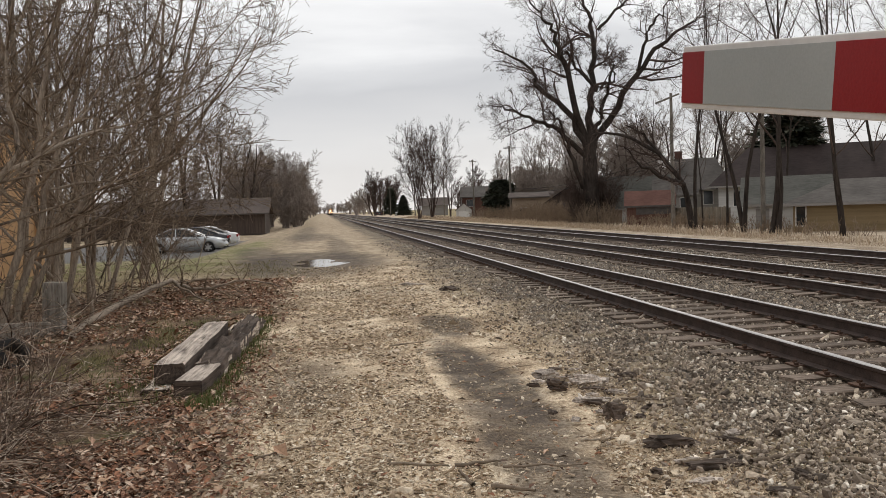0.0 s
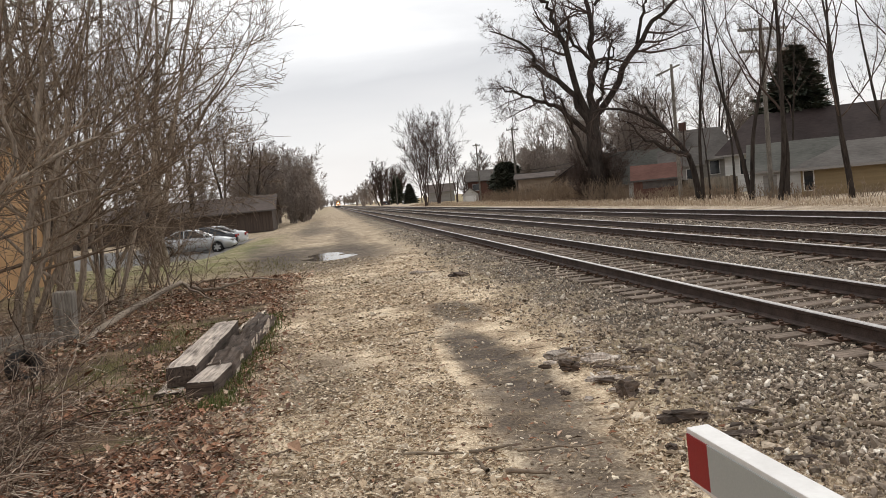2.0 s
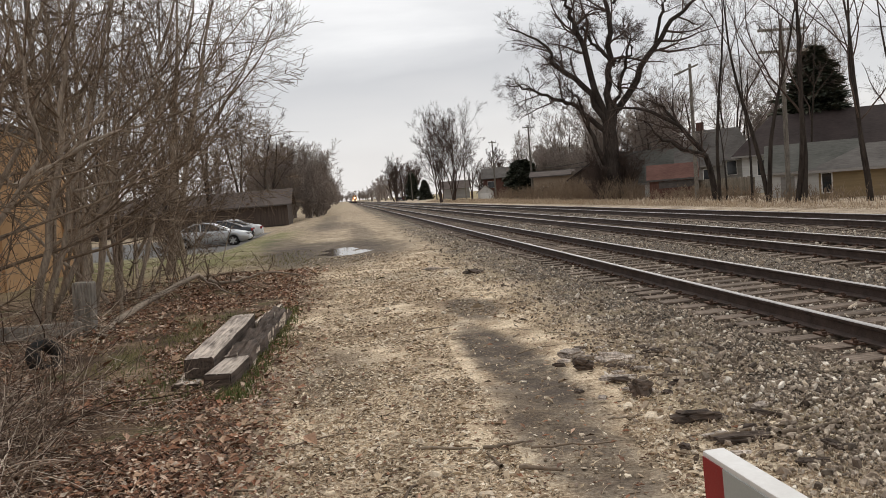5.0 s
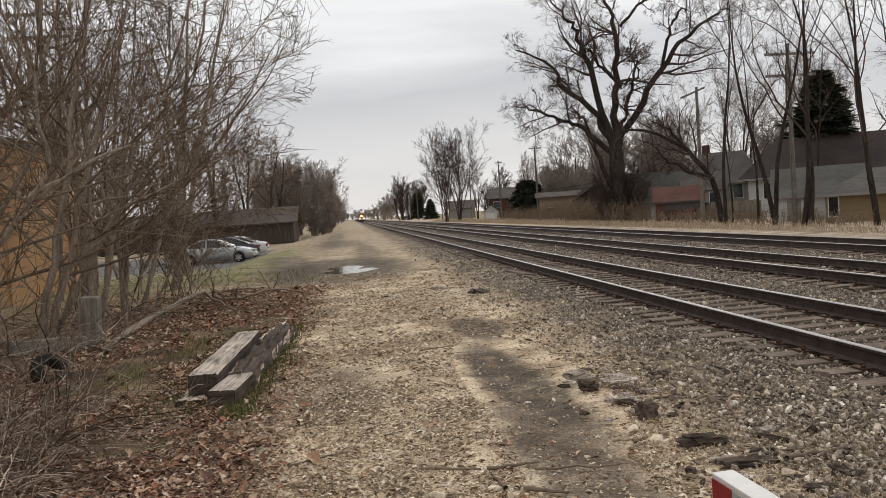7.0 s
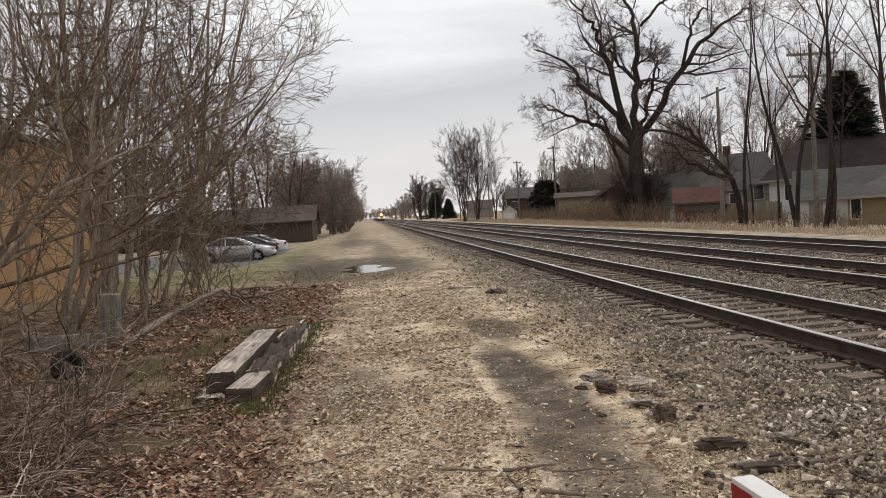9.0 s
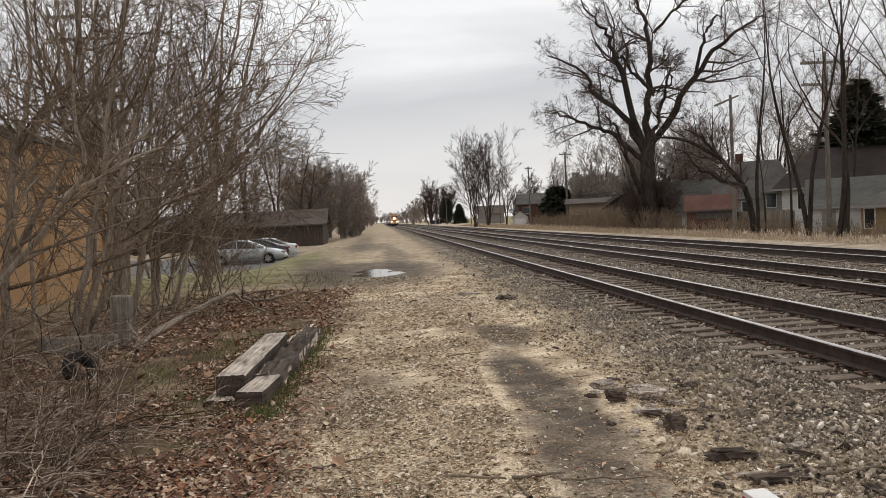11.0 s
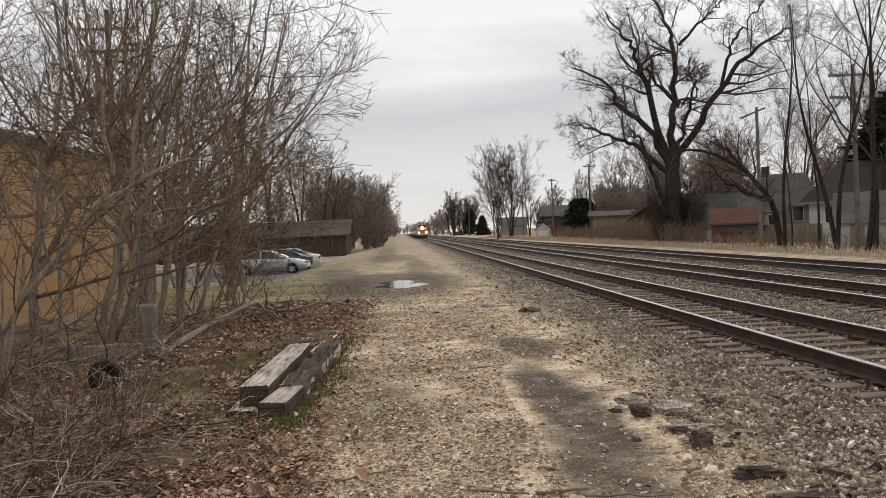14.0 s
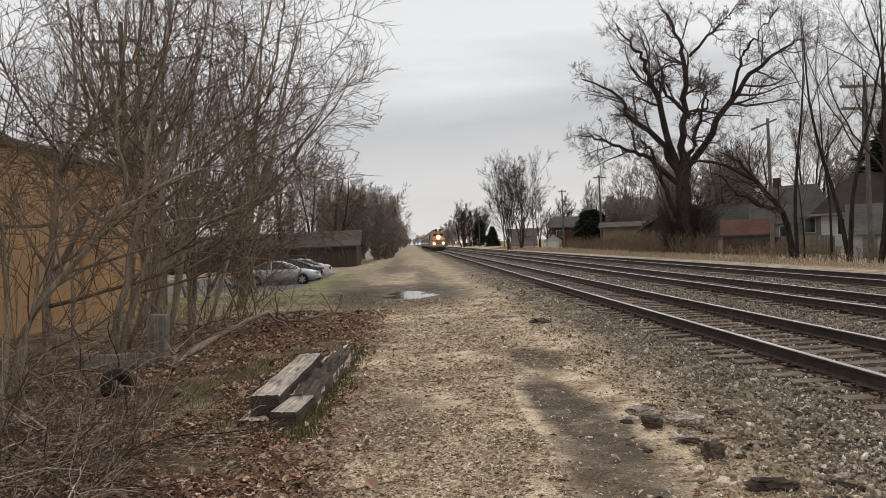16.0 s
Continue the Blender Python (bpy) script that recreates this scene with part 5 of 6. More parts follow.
def chunk(name, x, y, ln, w, h, turn, seed, material, label, category="wood chunk"):
    """A splintered piece of wood or a lump lying on the ground."""
    bm = bmesh.new()
    bmesh.ops.create_icosphere(bm, subdivisions=3, radius=1.0)
    for v in bm.verts:
        p = v.co.copy()
        sq = Vector([math.copysign(abs(c) ** 0.8, c) for c in p])
        k = 1 + 0.5 * noise.noise(p * 1.5 + Vector((seed, 0, 0))) + 0.5 * noise.noise(Vector((p.x * 2, p.y * 7, p.z * 7)) + Vector((0, seed, 0)))
        v.co = Vector((sq.x * ln / 2 * k, sq.y * w / 2 * k, sq.z * h / 2 * k))
    ob = part(name, bm, material)
    ob.matrix_basis = pose(x, y, h * 0.30 - 0.012, 4, 5, turn)
    return tagged(ob, label, category)


chunk("wood_chunk", 2.33, 5.36, 0.36, 0.12, 0.09, 4, 2, M["char"], "dark splintered wood chunk lying on ballast stones")
chunk("wood_chunk", 2.42, 7.45, 0.34, 0.17, 0.09, -8, 4, M["timber"], "weathered brown wood chunk by the muddy hollow")
chunk("wood_chunk", 2.22, 6.75, 0.30, 0.07, 0.05, 3, 5, M["timber"], "thin pale wood splinter on the ballast edge")
chunk("dark_lump", 2.22, 6.22, 0.17, 0.16, 0.14, 20, 6, M["char"], "round charred lump among grey stones", "lump")
chunk("wood_chunk", 2.12, 7.85, 0.28, 0.14, 0.09, 30, 7, M["timber"], "broken dark root piece beside the muddy hollow")
chunk("wood_chunk", 2.55, 16.9, 0.36, 0.22, 0.10, 8, 8, M["char"], "dark clod on the ballast edge", "lump")
chunk("wood_chunk", 1.95, 18.5, 0.60, 0.14, 0.06, 8, 9, M["timber"], "flat weathered plank piece on the path")
chunk("wood_chunk", -0.82, 7.25, 0.20, 0.09, 0.05, 40, 10, M["timber"], "pale curled wood chip on the path edge")
chunk("wood_chunk", 2.42, 4.85, 0.50, 0.08, 0.06, 12, 14, M["char"], "grey splintered wood strip among ballast")

chunk("wood_chunk", 2.08, 7.35, 0.20, 0.12, 0.10, -25, 21, M["char"], "dark broken root clump beside the muddy hollow")
CR = random.Random(77)
for k in range(34):
    y = CR.uniform(4.2, 8.6)
    chunk("bark_scrap", 2.35 + CR.gauss(0, 0.32), y, CR.uniform(0.06, 0.24), CR.uniform(0.03, 0.08), CR.uniform(0.025, 0.05), CR.gauss(5, 30), 30 + k, M["char" if k % 3 else "timber"], "splintered dark scrap of old tie among stones", "wood scrap")


def stick(x, y, ln, turn, r, seed, bend=0.06):
    rng = np.random.default_rng(seed)
    n = 9
    t = np.linspace(-0.5, 0.5, n)
    pts = np.stack([t * ln, np.cumsum(rng.normal(0, bend * ln * 0.3, n)), np.abs(rng.normal(0, 0.006, n)) + r], 1)
    v, f = tubes(pts[None], np.linspace(r, r * 0.45, n)[None], 6)
    ob = link("stick", v, f, M["stick_one"], smooth=True)
    ob.matrix_basis = pose(x, y, -0.014, 0, 0, turn)
    return tagged(ob, "dry brown stick lying on the gravel path", "stick", "sticks on the path")


M["stick_one"] = by_piece("dry_stick_single", [(0.09, 0.065, 0.048), (0.26, 0.20, 0.145), (0.14, 0.105, 0.075), (0.33, 0.27, 0.20)], per_object=True)
SR = random.Random(44)
for x, y, ln, tn, r in [(0.55, 5.35, 0.42, -20, 0.012), (0.95, 5.3, 0.36, 8, 0.014), (0.80, 5.0, 0.30, 95, 0.016), (1.05, 4.75, 0.28, -30, 0.018), (1.35, 5.15, 0.55, -3, 0.010),
                        (1.0, 10.3, 0.55, 20, 0.012), (1.25, 9.4, 0.3, 5, 0.010), (0.2, 4.5, 0.5, 70, 0.014), (-0.35, 5.9, 0.5, 25, 0.010), (2.9, 4.9, 0.55, 14, 0.020),
                        (2.5, 5.0, 0.6, 10, 0.018), (2.9, 6.6, 0.9, -15, 0.012), (-1.0, 6.5, 0.45, 30, 0.012), (-0.9, 5.7, 0.5, 38, 0.010), (3.4, 4.6, 0.5, -40, 0.02), (1.9, 5.6, 0.3, -6, 0.01)]:
    stick(x, y, ln, tn, r, SR.randrange(9999))
for _ in range(70):
    y = SR.uniform(3.6, 16)
    stick(SR.uniform(-1.8, 2.8), y, SR.uniform(0.10, 0.35), SR.uniform(0, 180), SR.uniform(0.004, 0.009), SR.randrange(9999))


# ---- buildings on the parking side ----
def tan_building():
    ob = thing("building", pose(-9.0, 0, 0), "low tan masonry building behind leafless shrubs", "building")
    part("wall", boxed((-5.0, 12.0, 2.1), (10.0, 32.0, 4.5), 0.02), M["tan"], ob)
    part("fascia", boxed((-4.98, 12.0, 4.41), (10.2, 32.2, 0.20), 0.02), M["darkfascia"], ob, "dark metal roof edge")
    for i in range(7):
        part("pilaster", boxed((0.03, -1.5 + i * 4.8, 2.1), (0.10, 0.30, 4.38), 0.01), M["tan"], ob)


tan_building()


def gable(name, m, w, d, wall_h, ridge, wall, roof, label, over=0.35, along="x", openings=(), group="houses beyond the tracks", chimney=None, hip=0.0):
    """A house with a gable roof; w along its x, d along its y, ridge along the given axis."""
    ob = thing(name, m, label, "house" if name == "house" else name, group)
    bm = bmesh.new()
    if along == "x":
        prism(bm, [(-d / 2, -0.3), (d / 2, -0.3), (d / 2, wall_h), *([] if hip else [(0, ridge - 0.08)]), (-d / 2, wall_h)], -w / 2, w / 2, 0)
    else:
        prism(bm, [(-w / 2, -0.3), (w / 2, -0.3), (w / 2, wall_h), (0, ridge - 0.08), (-w / 2, wall_h)], -d / 2, d / 2, 1)
    part("wall", bm, M[wall], ob)
    half, ln = (d / 2, w) if along == "x" else (w / 2, d)
    slope = (ridge - wall_h) / half
    for s in (-1, 1):
        bm = bmesh.new()
        e = half + over
        z0 = ridge - slope * e
        out = [(0, ridge), (s * e, z0), (s * e, z0 + 0.14), (0, ridge + 0.15)]
        prism(bm, out, -ln / 2 - over, ln / 2 + over, 0 if along == "x" else 1)
        if hip:
            for v in bm.verts:
                if abs(v.co.y) < 0.01:
                    v.co.x -= math.copysign(hip, v.co.x)
        part("roof", bm, M[roof], ob)
        bm = bmesh.new()
        if along == "x":
            box(bm, (0, s * (e + 0.012), z0 + 0.07), (ln + 2 * over, 0.03, 0.13))
        else:
            box(bm, (s * (e + 0.012), 0, z0 + 0.05), (0.03, ln + 2 * over, 0.20))
        part("fascia", bm, M["darkfascia"] if wall in ("wall_red", "wall_dark", "wall_tan") else M["wall_grey"], ob)
    if hip:
        for s in (-1, 1):
            e, xe = half + over, s * (ln / 2 + over)
            z0 = ridge - slope * e
            bm = bmesh.new()
            a = [bm.verts.new(q) for q in ((xe, -e, z0 + 0.13), (xe, e, z0 + 0.13), (xe - s * hip, 0, ridge + 0.14))]
            b = [bm.verts.new(q) for q in ((xe, -e, z0), (xe, e, z0), (xe - s * hip, 0, ridge - 0.02))]
            bm.faces.new(a)
            bm.faces.new(b[::-1])
            for i in range(3):
                bm.faces.new((a[i], b[i], b[(i + 1) % 3], a[(i + 1) % 3]))
            part("roof", bm, M[roof], ob)
    for side, c, z, ww, hh, what in openings:
        # side: outward axis sign of the wall that holds the opening
        ax, sg = side[1], 1 if side[0] == "+" else -1
        off = (w / 2 if ax == "x" else d / 2) * sg
        win = new("window" if what == "window" else "door")
        win.parent = ob
        for nm, gr, dp, mm in (("frame", 0.10, 0.05, "white" if what == "window" else wall), ("pane", 0.0, 0.07, "glass" if what == "window" else what)):
            sz = (dp, ww + gr, hh + gr) if ax == "x" else (ww + gr, dp, hh + gr)
            ce = (off, c, z) if ax == "x" else (c, off, z)
            part(nm, boxed(ce, sz, 0.006), M[mm], win)
    if chimney:
        part("chimney", boxed((chimney[0], chimney[1], ridge + 0.1), (0.7, 0.7, 1.6), 0.03), M["wall_red"], ob)
    return ob


gable("shed", pose(-16.6, 91, 0), 21.0, 7.0, 2.0, 3.45, "wall_dark", "roof_brown", "long low dark brown shed with a shingle roof", 0.5, "x",
      (("-y", -1.5, 1.1, 1.0, 1.0, "window"),), "buildings by the parking lot")

# ---- houses beyond the tracks ----
def facing(x, y, depth):
    """The pose of a building whose front stands at x, y and looks across the tracks toward the road."""
    az = math.atan2(x, y)
    return pose(x + math.sin(az) * depth / 2, y + math.cos(az) * depth / 2, 0, 0, 0, -math.degrees(az))


# The flat dark panel under the shed's eave paints a shaded opening.
gable("shed", facing(23.7, 57.0, 3.0), 3.3, 3.0, 1.42, 2.38, "wall_red", "roof_red", "small red-brown wooden shed with a rusty red roof", 0.2, "x", (("-y", 0.25, 1.02, 2.5, 0.5, "darkfascia"),))
gable("garage", facing(26.3, 66.0, 5.0), 6.2, 5.0, 1.35, 3.85, "wall_white", "roof_green", "low cream garage with a patchy grey-green shingle roof", 0.3, "x", (("-y", -2.0, 0.5, 1.5, 1.5, "wall_tan"),))
gable("house", facing(28.6, 63.5, 3.0), 3.2, 3.0, 2.3, 3.5, "wall_grey", "roof_grey", "grey-sided house wing with two windows", 0.25, "x", (("-y", -0.8, 1.4, 0.6, 1.0, "window"), ("-y", 0.7, 1.4, 0.6, 1.0, "window")))
gable("house", facing(33.6, 70.5, 6.4), 5.6, 6.4, 2.9, 5.5, "wall_grey", "roof_grey", "grey two-storey house with a pitched grey roof and chimney", 0.4, "x", (("-y", -1.4, 1.9, 0.8, 1.2, "window"), ("-y", 1.2, 1.9, 0.8, 1.2, "window")), chimney=(-1.4, 0.3), hip=1.2)
gable("house", facing(33.6, 49.0, 7.0), 15.5, 7.0, 2.85, 5.15, "wall_white", "roof_dark", "white house under a broad dark brown hipped roof", 0.6, "x", (("-y", -6.4, 1.7, 0.7, 1.0, "window"), ("-y", -4.4, 1.7, 0.7, 1.0, "window"), ("-y", -1.0, 1.7, 0.9, 1.0, "window"), ("-y", 2.5, 1.7, 0.9, 1.0, "window")), hip=2.2)
gable("garage", facing(24.9, 41.2, 4.6), 4.2, 4.6, 1.40, 2.75, "wall_white", "roof_green", "white clapboard garage with a grey-green roof", 0.3, "x", (("-y", -1.2, 0.5, 0.7, 1.2, "wall_grey"), ("-y", 0.9, 0.7, 0.5, 0.9, "window")))
gable("garage", facing(26.0, 33.8, 4.0), 9.0, 4.0, 1.42, 2.35, "wall_yellow", "roof_grey", "ochre yellow garage with a low grey roof", 0.4, "x", (("-y", -4.15, 0.75, 0.4, 0.9, "window"), ("-y", 2.0, 0.5, 0.9, 1.0, "darkfascia")), hip=2.4)
gable("garage", facing(26.0, 150.0, 5.0), 2.9, 5.0, 1.35, 2.6, "wall_white", "roof_brown", "small white garage at the edge of the dry grass", 0.25, "y", (("-y", 0.0, 0.5, 2.0, 1.2, "white"),))
gable("shed", facing(26.0, 84.5, 5.0), 4.3, 5.0, 2.1, 3.45, "wall_dark", "roof_dark", "dark weathered shed with a low gable behind scrub", 0.3, "y", (("-y", 0.0, 1.0, 1.3, 1.7, "darkfascia"),))
gable("house", facing(26.4, 98.0, 6.0), 6.6, 6.0, 2.75, 3.30, "wall_tan", "roof_brown", "tan house with a brown roof behind scrub", 0.5, "x", (("-y", -2.0, 1.0, 1.0, 0.9, "window"), ("-y", 1.6, 1.0, 1.0, 0.9, "window")))
gable("house", facing(29.8, 155.0, 6.0), 6.4, 6.0, 3.9, 5.7, "wall_red", "roof_grey", "distant dark brick house with a pale grey roof", 0.4, "x", (("-y", -1.6, 2.6, 1.4, 1.2, "window"), ("-y", 1.6, 2.6, 1.4, 1.2, "window")))
gable("house", facing(31.0, 138.0, 5.0), 5.0, 5.0, 2.2, 3.3, "wall_tan", "roof_brown", "low tan outbuilding behind a dark evergreen", 0.4, "x")
gable("house", facing(29.0, 212.0, 8.0), 7.0, 8.0, 2.8, 4.6, "wall_grey", "roof_brown", "distant low house beside the line", 0.5, "x")


def fence():
    ob = thing("fence", pose(25.6, 0, 0), "weathered upright board fence behind bare trees", "fence")
    rng = random.Random(3)
    me = bpy.data.meshes.new("board")
    bm = boxed((0, 0, 0.45), (0.03, 0.15, 1.5), 0.004)
    bm.to_mesh(me)
    bm.free()
    me.materials.append(M["fence"])
    y = 49.0
    while y < 57.0:
        b = new("board", me)
        b.parent = ob
        b.matrix_basis = pose(rng.uniform(-0.01, 0.01), y, rng.uniform(-0.08, 0.05), rng.uniform(-1, 1), 0, 0)
        y += 0.165
    for z in (0.2, 0.9):
        part("rail", boxed((0.045, 53.0, z), (0.05, 8.0, 0.09), 0.005), M["fence"], ob)
    y = 49.0
    while y < 57.2:
        part("post", boxed((0.11, y, 0.4), (0.10, 0.10, 1.5), 0.008), M["fence"], ob)
        y += 2.45


fence()


# ---- poles and wires ----
def pole(x, y, h, arms, label, r=0.15, turn=0.0, arm_len=2.6):
    ob = thing("utility_pole", pose(x, y, 0, 0, 0, turn), label, "utility pole", "utility poles along the line")
    part("pole", rod(bmesh.new(), (0, 0, -0.3), (0, 0, h), r, r * 0.65, 12), M["pole"], ob, smooth=False)
    for z, tilt in arms:
        arm = part("crossarm", boxed((0, -0.18, 0), (arm_len, 0.11, 0.13), 0.01), M["greywood"], ob)
        arm.matrix_basis = pose(0, 0, z, 0, tilt, 0)
        k = 4
        for i in range(k):
            bm = bmesh.new()
            xx = -arm_len * 0.45 + i * arm_len * 0.9 / (k - 1)
            rod(bm, (xx, -0.18, 0.06), (xx, -0.18, 0.22), 0.035, 0.025, 8)
            part("insulator", bm, M["glass"], arm)
        part("brace", rod(bmesh.new(), (-0.55, -0.16, -0.05), (0, -0.02, -0.6), 0.018, 0.018, 6), M["metal"], arm)
        part("brace", rod(bmesh.new(), (0.55, -0.16, -0.05), (0, -0.02, -0.6), 0.018, 0.018, 6), M["metal"], arm)
    return ob


pole(22.0, 49.2, 8.5, [], "leaning-armed wooden utility pole beside the red shed", 0.135)
arm2 = thing("pole_arm", pose(22.0, 49.2, 8.25, 0, -20, 0), "sloping wooden bracket arm on a utility pole", "bracket")
part("beam", boxed((-0.35, -0.17, 0), (1.7, 0.09, 0.11), 0.01), M["greywood"], arm2)
pole(21.9, 38.3, 8.9, [(8.35, 0), (7.3, 0)], "tall wooden utility pole with two crossarms", 0.13)
pole(24.0, 103.0, 9.5, [(9.2, 0)], "slim wooden utility pole beside a dark evergreen", 0.16, 0, 1.6)
pole(24.0, 129.0, 9.4, [(9.1, 0)], "distant wooden utility pole", 0.15, 0, 1.2)
pole(25.0, 168.0, 9.4, [(9.1, 0)], "distant wooden utility pole", 0.15, 0, 1.6)
pole(23.0, 205.0, 9.0, [(8.7, 0)], "distant wooden utility pole", 0.15, 0, 1.6)
pole(20.5, 250.0, 9.0, [(8.7, 0)], "distant wooden utility pole", 0.15, 0, 1.6)
pole(-13.0, 38.0, 12.5, [(11.6, 0), (10.6, 0)], "wooden utility pole with crossarms seen through shrub branches", 0.17)


def wire(a, b, sag, r=0.012):
    pts = []
    for i in range(21):
        t = i / 20
        p = Vector(a).lerp(Vector(b), t)
        p.z -= sag * 4 * t * (1 - t)
        pts.append(p)
    v, f = tubes(np.array([pts]), np.full((1, 21), r), 5)
    tagged(link("wire", v, f, M["dark"]), "thin sagging overhead wire between poles", "wire", "overhead wires")


wire((24, 103, 4.0), (22, 49.2, 4.6), 0.7, 0.022)
wire((24, 103, 3.6), (22, 49.2, 4.2), 0.7, 0.022)
wire((22, 49.2, 8.2), (24, 103, 9.2), 0.8, 0.010)


# ---- parked cars ----
def wheel_mesh(ob, x, y, r=0.32, w=0.21):
    wh = new("wheel")
    wh.parent = ob
    wh.location = (x, y, r)
    bm = bmesh.new()
    rod(bm, (0, -w / 2, 0), (0, w / 2, 0), r, r, 28)
    bmesh.ops.bevel(bm, geom=[e for e in bm.edges if abs(e.verts[0].co.y - e.verts[1].co.y) < 1e-4], offset=0.035, segments=2, affect="EDGES")
    part("tyre", bm, M["rubber"], wh)
    bm = bmesh.new()
    rod(bm, (0, -w / 2 - 0.006, 0), (0, w / 2 + 0.006, 0), r * 0.40, r * 0.40, 16)
    for i in range(6):
        a = i * math.tau / 6
        box(bm, (0, 0, r * 0.42), (0.075, w + 0.016, r * 0.5), 0, pose(0, 0, 0, 0, math.degrees(a), 0))
    part("rim", bm, M["metal"], wh)


def swept(stations):
    """A closed shell through half sections of (y, z), one for each x, mirrored about the middle."""
    bm = bmesh.new()
    rings = []
    for x, half in stations:
        whole = half + [(-y, z) for y, z in half[::-1]]
        rings.append([bm.verts.new((x, y, z)) for y, z in whole])
    k = len(rings[0])
    for r0, r1 in zip(rings, rings[1:]):
        for j in range(k):
            bm.faces.new((r0[j], r0[(j + 1) % k], r1[(j + 1) % k], r1[j]))
    bm.faces.new(rings[0][::-1])
    bm.faces.new(rings[-1])
    bmesh.ops.recalc_face_normals(bm, faces=bm.faces[:])
    return bm


def sedan(m, paint, label, wagon=False):
    """A parked four-door car, nose along its x."""
    ob = thing("car", m, label, "car", "cars in the parking lot")
    deck_x = [-2.42, -2.36, -2.1, -1.5, 0.9, 1.5, 2.05, 2.32, 2.42]
    deck_z = [0.74, 0.92, 0.99, 1.02, 0.97, 0.91, 0.80, 0.66, 0.50]
    sections = []
    for x in sorted(set(np.round(np.concatenate([np.linspace(-2.42, 2.42, 33), np.linspace(1.0, 1.76, 13), np.linspace(-1.78, -1.02, 13)]), 3))):
        x = float(x)
        top = float(np.interp(x, deck_x, deck_z))
        low = 0.24 + 0.22 * max(0.0, (abs(x) - 2.1) / 0.32)
        for cx in (1.38, -1.40):
            if abs(x - cx) < 0.37:
                low = max(low, 0.26 + math.sqrt(0.37 ** 2 - (x - cx) ** 2) * 1.08)
        low = min(low, top - 0.12)
        w = 0.87 * (1 - 0.16 * max(0.0, (abs(x) - 1.7) / 0.72) ** 2)
        mid = max(low + 0.03, 0.55)
        mid = min(mid, top - 0.07)
        sections.append((x, [(w * 0.96, low), (w, mid), (w * 0.99, max(mid + 0.02, top - 0.13)), (w * 0.93, top - 0.03), (w * 0.80, top)]))
    part("body", swept(sections), M[paint], ob, smooth=True)
    back = -2.1 if wagon else -1.80
    cx, cz = [back, back + 0.45, -0.75, -0.35, 0.05, 0.5, 1.08], [0.985, 1.22, 1.425, 1.45, 1.42, 1.26, 0.955]
    if wagon:
        cx, cz = [back, back + 0.2, -0.9, -0.35, 0.05, 0.5, 1.08], [0.985, 1.36, 1.45, 1.46, 1.42, 1.26, 0.955]
    glass, roof = [], []
    for x in np.linspace(back, 1.08, 19):
        x = float(x)
        z = float(np.interp(x, cx, cz))
        up = max(0.0, min(1.0, (z - 0.96) / 0.48))
        glass.append((x, [(0.80, 0.93), (0.80 - 0.16 * up, max(0.94, z - 0.05)), (0.72 - 0.16 * up, max(0.95, z))]))
        if z > 1.30:
            roof.append((x, [(0.66, z - 0.045), (0.645, z - 0.01), (0.58, z + 0.018)]))
    part("greenhouse", swept(glass), M["glass"], ob, "dark tinted side windows")
    part("roof", swept(roof), M[paint], ob, smooth=True)
    for s in (-1, 1):
        for (x0, z0), (x1, z1) in (((back + 0.03, 0.99), (back + (0.25 if wagon else 1.0), 1.39)), ((-0.42, 0.99), (-0.42, 1.43)), ((1.05, 0.97), (0.10, 1.40))):
            bm = bmesh.new()
            rod(bm, (x0, s * 0.79, z0), (x1, s * 0.645, z1), 0.045, 0.035, 6)
            part("pillar", bm, M[paint], ob)
        part("mirror", boxed((0.72, s * 0.90, 1.02), (0.12, 0.16, 0.12), 0.02), M[paint], ob)
        part("headlight", boxed((2.22, s * 0.62, 0.68), (0.28, 0.30, 0.13), 0.03), M["metal"], ob)
        part("tail_lamp", boxed((-2.36, s * 0.64, 0.80), (0.12, 0.32, 0.16), 0.02), M["lampred"], ob)
        for hx in (-0.75, 0.25):
            part("door_handle", boxed((hx, s * 0.865, 0.86), (0.16, 0.03, 0.03), 0.006), M[paint], ob)
        for cx in (1.38, -1.40):
            wheel_mesh(ob, cx, s * 0.76)
    part("bumper", boxed((2.30, 0, 0.42), (0.20, 1.56, 0.16), 0.04), M[paint], ob)
    part("bumper", boxed((-2.33, 0, 0.46), (0.20, 1.56, 0.18), 0.04), M[paint], ob)
    part("licence_plate", boxed((-2.45, 0, 0.66), (0.02, 0.32, 0.16), 0.004), M["white"], ob)


sedan(pose(-8.1, 49.5, -0.37, 0, 0, 2), "silver", "silver four-door sedan parked on the lot beside the grass")
sedan(pose(-8.3, 52.6, -0.37, 0, 0, 182), "black", "black car parked between two pale cars")
sedan(pose(-8.05, 55.7, -0.37, 0, 0, 182), "whitecar", "pale silver car with dark windows parked behind a black car")
sedan(pose(24.0, 262.0, 0.0, 0, 0, 95), "whitecar", "distant pale car parked by the line")
sedan(pose(20.0, 300.0, 0.0, 0, 0, 95), "black", "distant dark vehicle by the line", True)


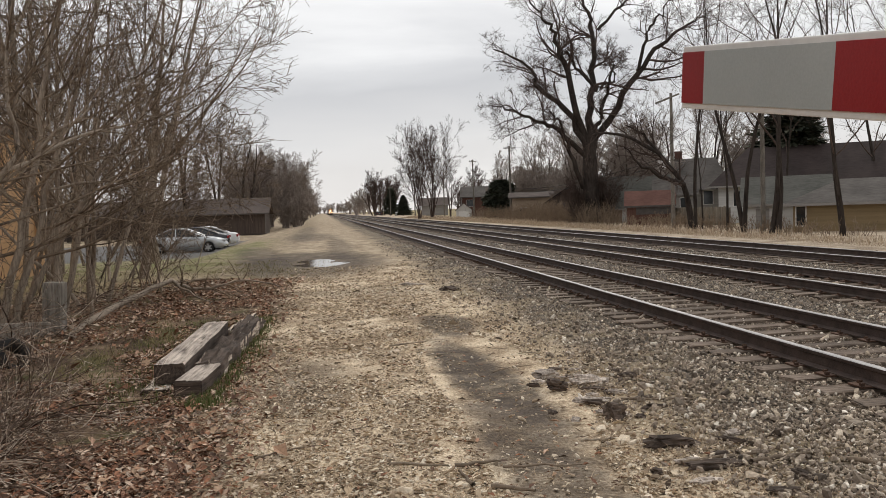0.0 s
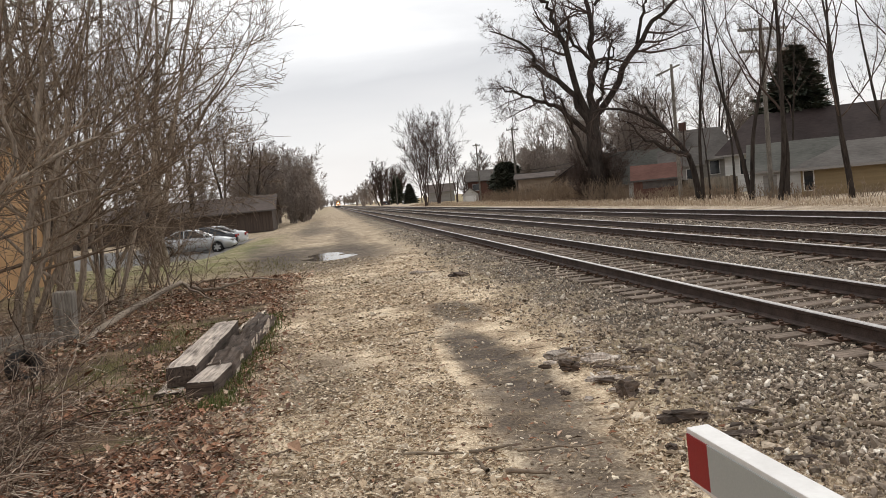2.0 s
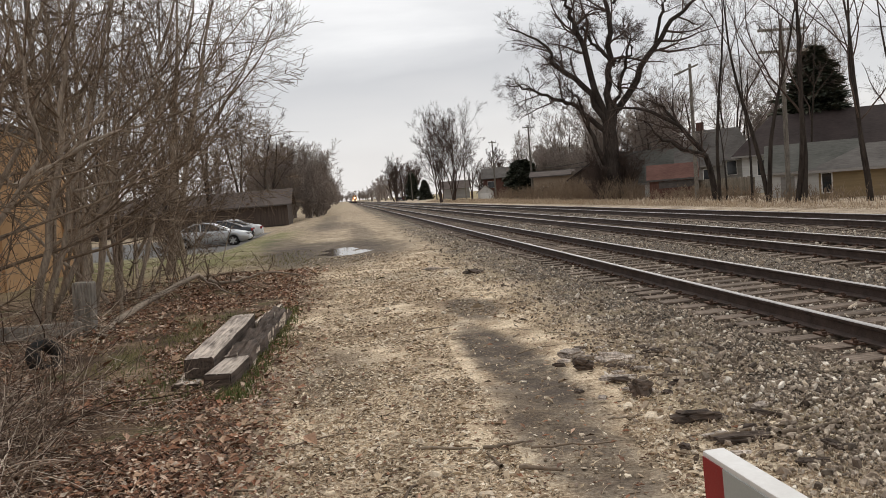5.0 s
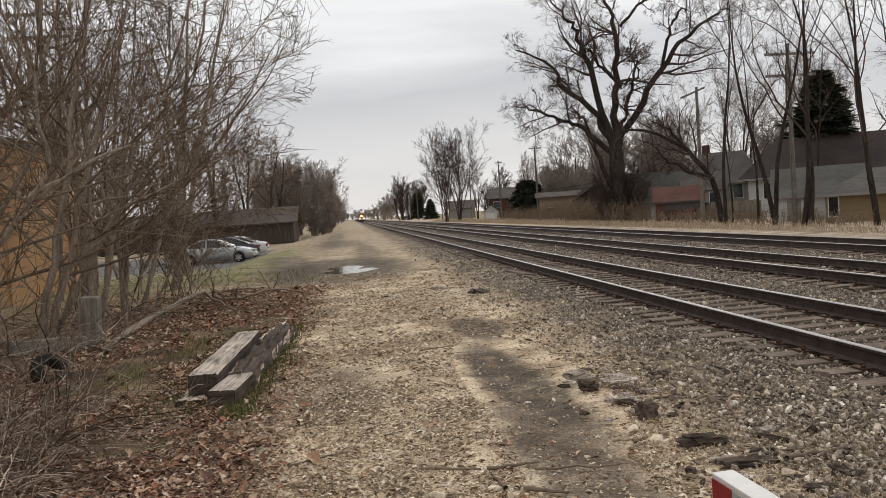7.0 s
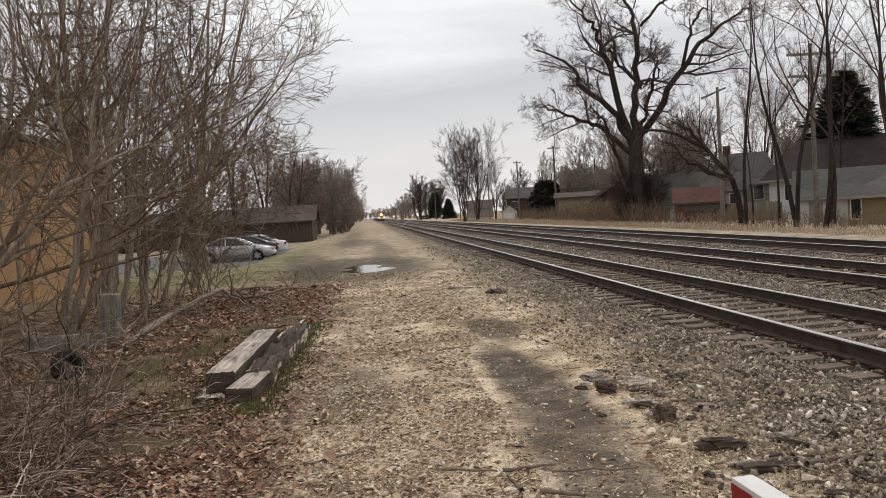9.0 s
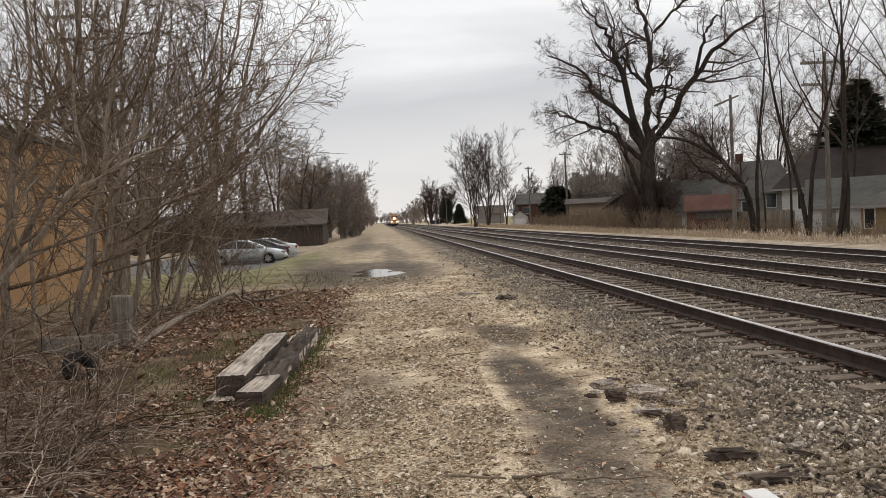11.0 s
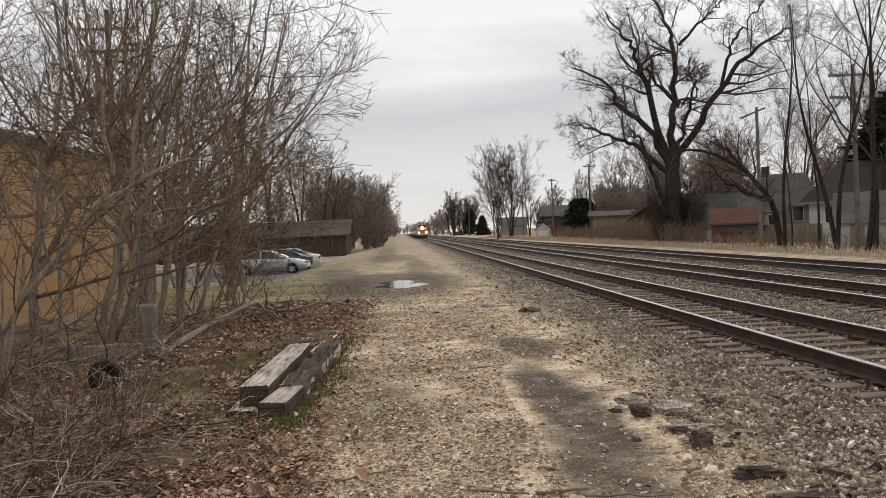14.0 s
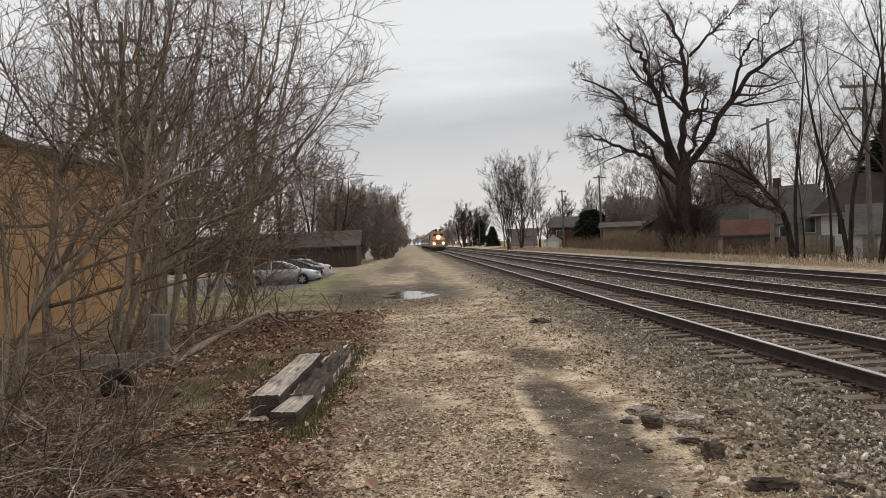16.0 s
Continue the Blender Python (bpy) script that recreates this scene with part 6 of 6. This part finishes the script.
# ---- the crossing gate ----
def make_gate():
    """A crossing gate: mast and a striped arm that swings down."""
    gate = thing("crossing_gate", pose(*GATE_FOOT, 0, GATE_TILT, GATE_YAW), "railway crossing gate with a red and white striped arm", "crossing gate")
    h = GATE_Z
    part("mast", rod(bmesh.new(), (0.30, 0, -0.1), (0.30, 0, h + 0.6), 0.06, 0.06, 14), M["metal"], gate)
    part("mechanism", boxed((0.28, 0, h), (0.26, 0.34, 0.5), 0.03), M["metal"], gate)
    arm = new("arm")
    arm.parent = gate
    L, T = ARM_LEN, 0.052
    part("arm_body", boxed((0.0, L / 2, 0), (T, L, ARM_H), 0.003), M["white"], arm, "white painted arm edge")
    y, i, step = L - 0.004, 0, ARM_TIP
    while y > 0.2:
        a = max(y - step, 0.2)
        bm = boxed((-T / 2 - 0.0015, (y + a) / 2, 0), (0.003, y - a, STRIPE_H))
        part("stripe", bm, M["red" if i % 2 == 0 else "silverred"], arm, "red reflective stripe" if i % 2 == 0 else "silver-grey reflective stripe")
        bm = boxed((T / 2 + 0.0015, (y + a) / 2, 0), (0.003, y - a, STRIPE_H))
        part("stripe", bm, M["red" if i % 2 == 0 else "silverred"], arm, "red reflective stripe" if i % 2 == 0 else "silver-grey reflective stripe")
        y, i, step = a, i + 1, 0.406
    return arm


GATE_YAW, GATE_TILT, GATE_Z, ARM_LEN, ARM_TIP, STRIPE_H, ARM_H = 2.005, -1.415, 1.063, 5.80, 0.0925, 0.1043, 0.128
GATE_FOOT = (1.047, -4.06, 0.0)
ARM = [(0.0, 8.99), (0.5, 6.62), (1.0, 4.22), (1.5, 2.04), (2.0, 0.18), (2.3, -0.35), (2.6, -0.45), (3.0, -0.41), (3.5, -0.41), (7.0, -0.37), (9.0, -0.31), (16.0, -0.30)]
gate_arm = make_gate()


# ---- the train ----
def make_train():
    """A passenger train: a locomotive with headlight glow painted into its orange body, steel coaches behind it."""
    train = thing("train", pose(5.45, 400, 0), "oncoming passenger train, locomotive tinted orange by its lit headlights, and silver coaches", "train")
    z = RAIL_TOP
    loco = [(-1.0, 0.45), (-1.0, 2.3), (0.0, 2.55), (0.35, 2.6), (0.95, 3.95), (1.4, 4.25), (18.0, 4.3), (18.0, 0.45)]
    bm = bmesh.new()
    prism(bm, [(y, zz + z) for y, zz in loco], -1.5, 1.5, 0)
    for v in bm.verts:
        if v.co.y < 0.5:
            v.co.x *= 0.86
        if v.co.z > 4.0:
            v.co.x *= 0.80
    bmesh.ops.bevel(bm, geom=[e for e in bm.edges], offset=0.10, segments=2, affect="EDGES")
    part("locomotive_body", bm, M["orange"], train, "locomotive body tinted orange like headlight glow")
    part("pilot", boxed((0, -0.95, z + 0.42), (2.7, 0.4, 0.65), 0.08), M["dark"], train, "black pilot plow")
    part("band", boxed((0, -1.02, z + 1.15), (2.64, 0.06, 0.35), 0.02), M["silver"], train, "pale stripe across the nose")
    # Lamp discs are oversized so that their glare is part of the shape.
    for s in (-1, 1):
        g = boxed((s * 0.62, 0.60, z + 3.35), (0.95, 0.05, 0.62), 0.02, None)
        part("windshield", g, M["glass"], train)
        part("ditch_light", rod(bmesh.new(), (s * 0.98, -1.12, z + 1.55), (s * 0.98, -0.95, z + 1.55), 0.28, 0.28, 16), M["lamp_small"], train, "glowing ditch light")
        part("side_skirt", boxed((s * 1.42, 9, z + 0.72), (0.10, 17.0, 0.55), 0.03), M["dark"], train)
    part("headlight", rod(bmesh.new(), (0, -0.40, z + 2.85), (0, 0.2, z + 2.85), 0.42, 0.42, 18), M["lamp"], train, "glowing main headlight")
    part("roof_box", boxed((0, 1.6, z + 4.45), (1.3, 1.2, 0.38), 0.06), M["dark"], train)
    part("roof_light", rod(bmesh.new(), (0, 0.92, z + 4.44), (0, 1.1, z + 4.44), 0.13, 0.13, 12), M["lamp_small"], train)
    for k in range(8):
        y0 = 19.2 + k * 26.4
        sec = [(-1.5, 0.75), (1.5, 0.75), (1.52, 3.4), (1.3, 4.25), (0.7, 4.75), (-0.7, 4.75), (-1.3, 4.25), (-1.52, 3.4)]
        c = part("coach", prism(bmesh.new(), [(x, zz + z) for x, zz in sec], y0, y0 + 25.8, 1), M["coach"], train, "silver steel passenger coach")
        for s in (-1, 1):
            for zz in (1.75, 3.2):
                part("window_band", boxed((s * 1.515, y0 + 12.9, z + zz), (0.03, 23.5, 0.62), 0.0), M["glass"], c)
        for yy in (3.2, 22.6):
            part("truck", boxed((0, y0 + yy, z + 0.40), (2.3, 2.6, 0.75), 0.05), M["dark"], c)
    for yy in (2.6, 14.6):
        part("truck", boxed((0, yy, z + 0.42), (2.4, 3.2, 0.82), 0.05), M["dark"], train)
    return train


train = make_train()


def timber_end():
    """A dark cap on the short timber's butt, the end's shade painted into it."""
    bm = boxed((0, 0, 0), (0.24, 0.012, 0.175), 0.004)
    ob = part("end_face", bm, M["char"], bpy.data.objects["timber.001"], "dark sawn end with its shade painted in")
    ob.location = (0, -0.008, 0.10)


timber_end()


# ---- what moves ----
def train_at(t):
    return 174.5 + (16.0 - t) * 27.0


def motions():
    walk(gate_arm, [(t, pose(-0.026, 0, GATE_Z, a, 0, 0)) for t, a in ARM])
    walk(train, [(t / 2, pose(5.45, train_at(t / 2), 0)) for t in range(33)])


motions()
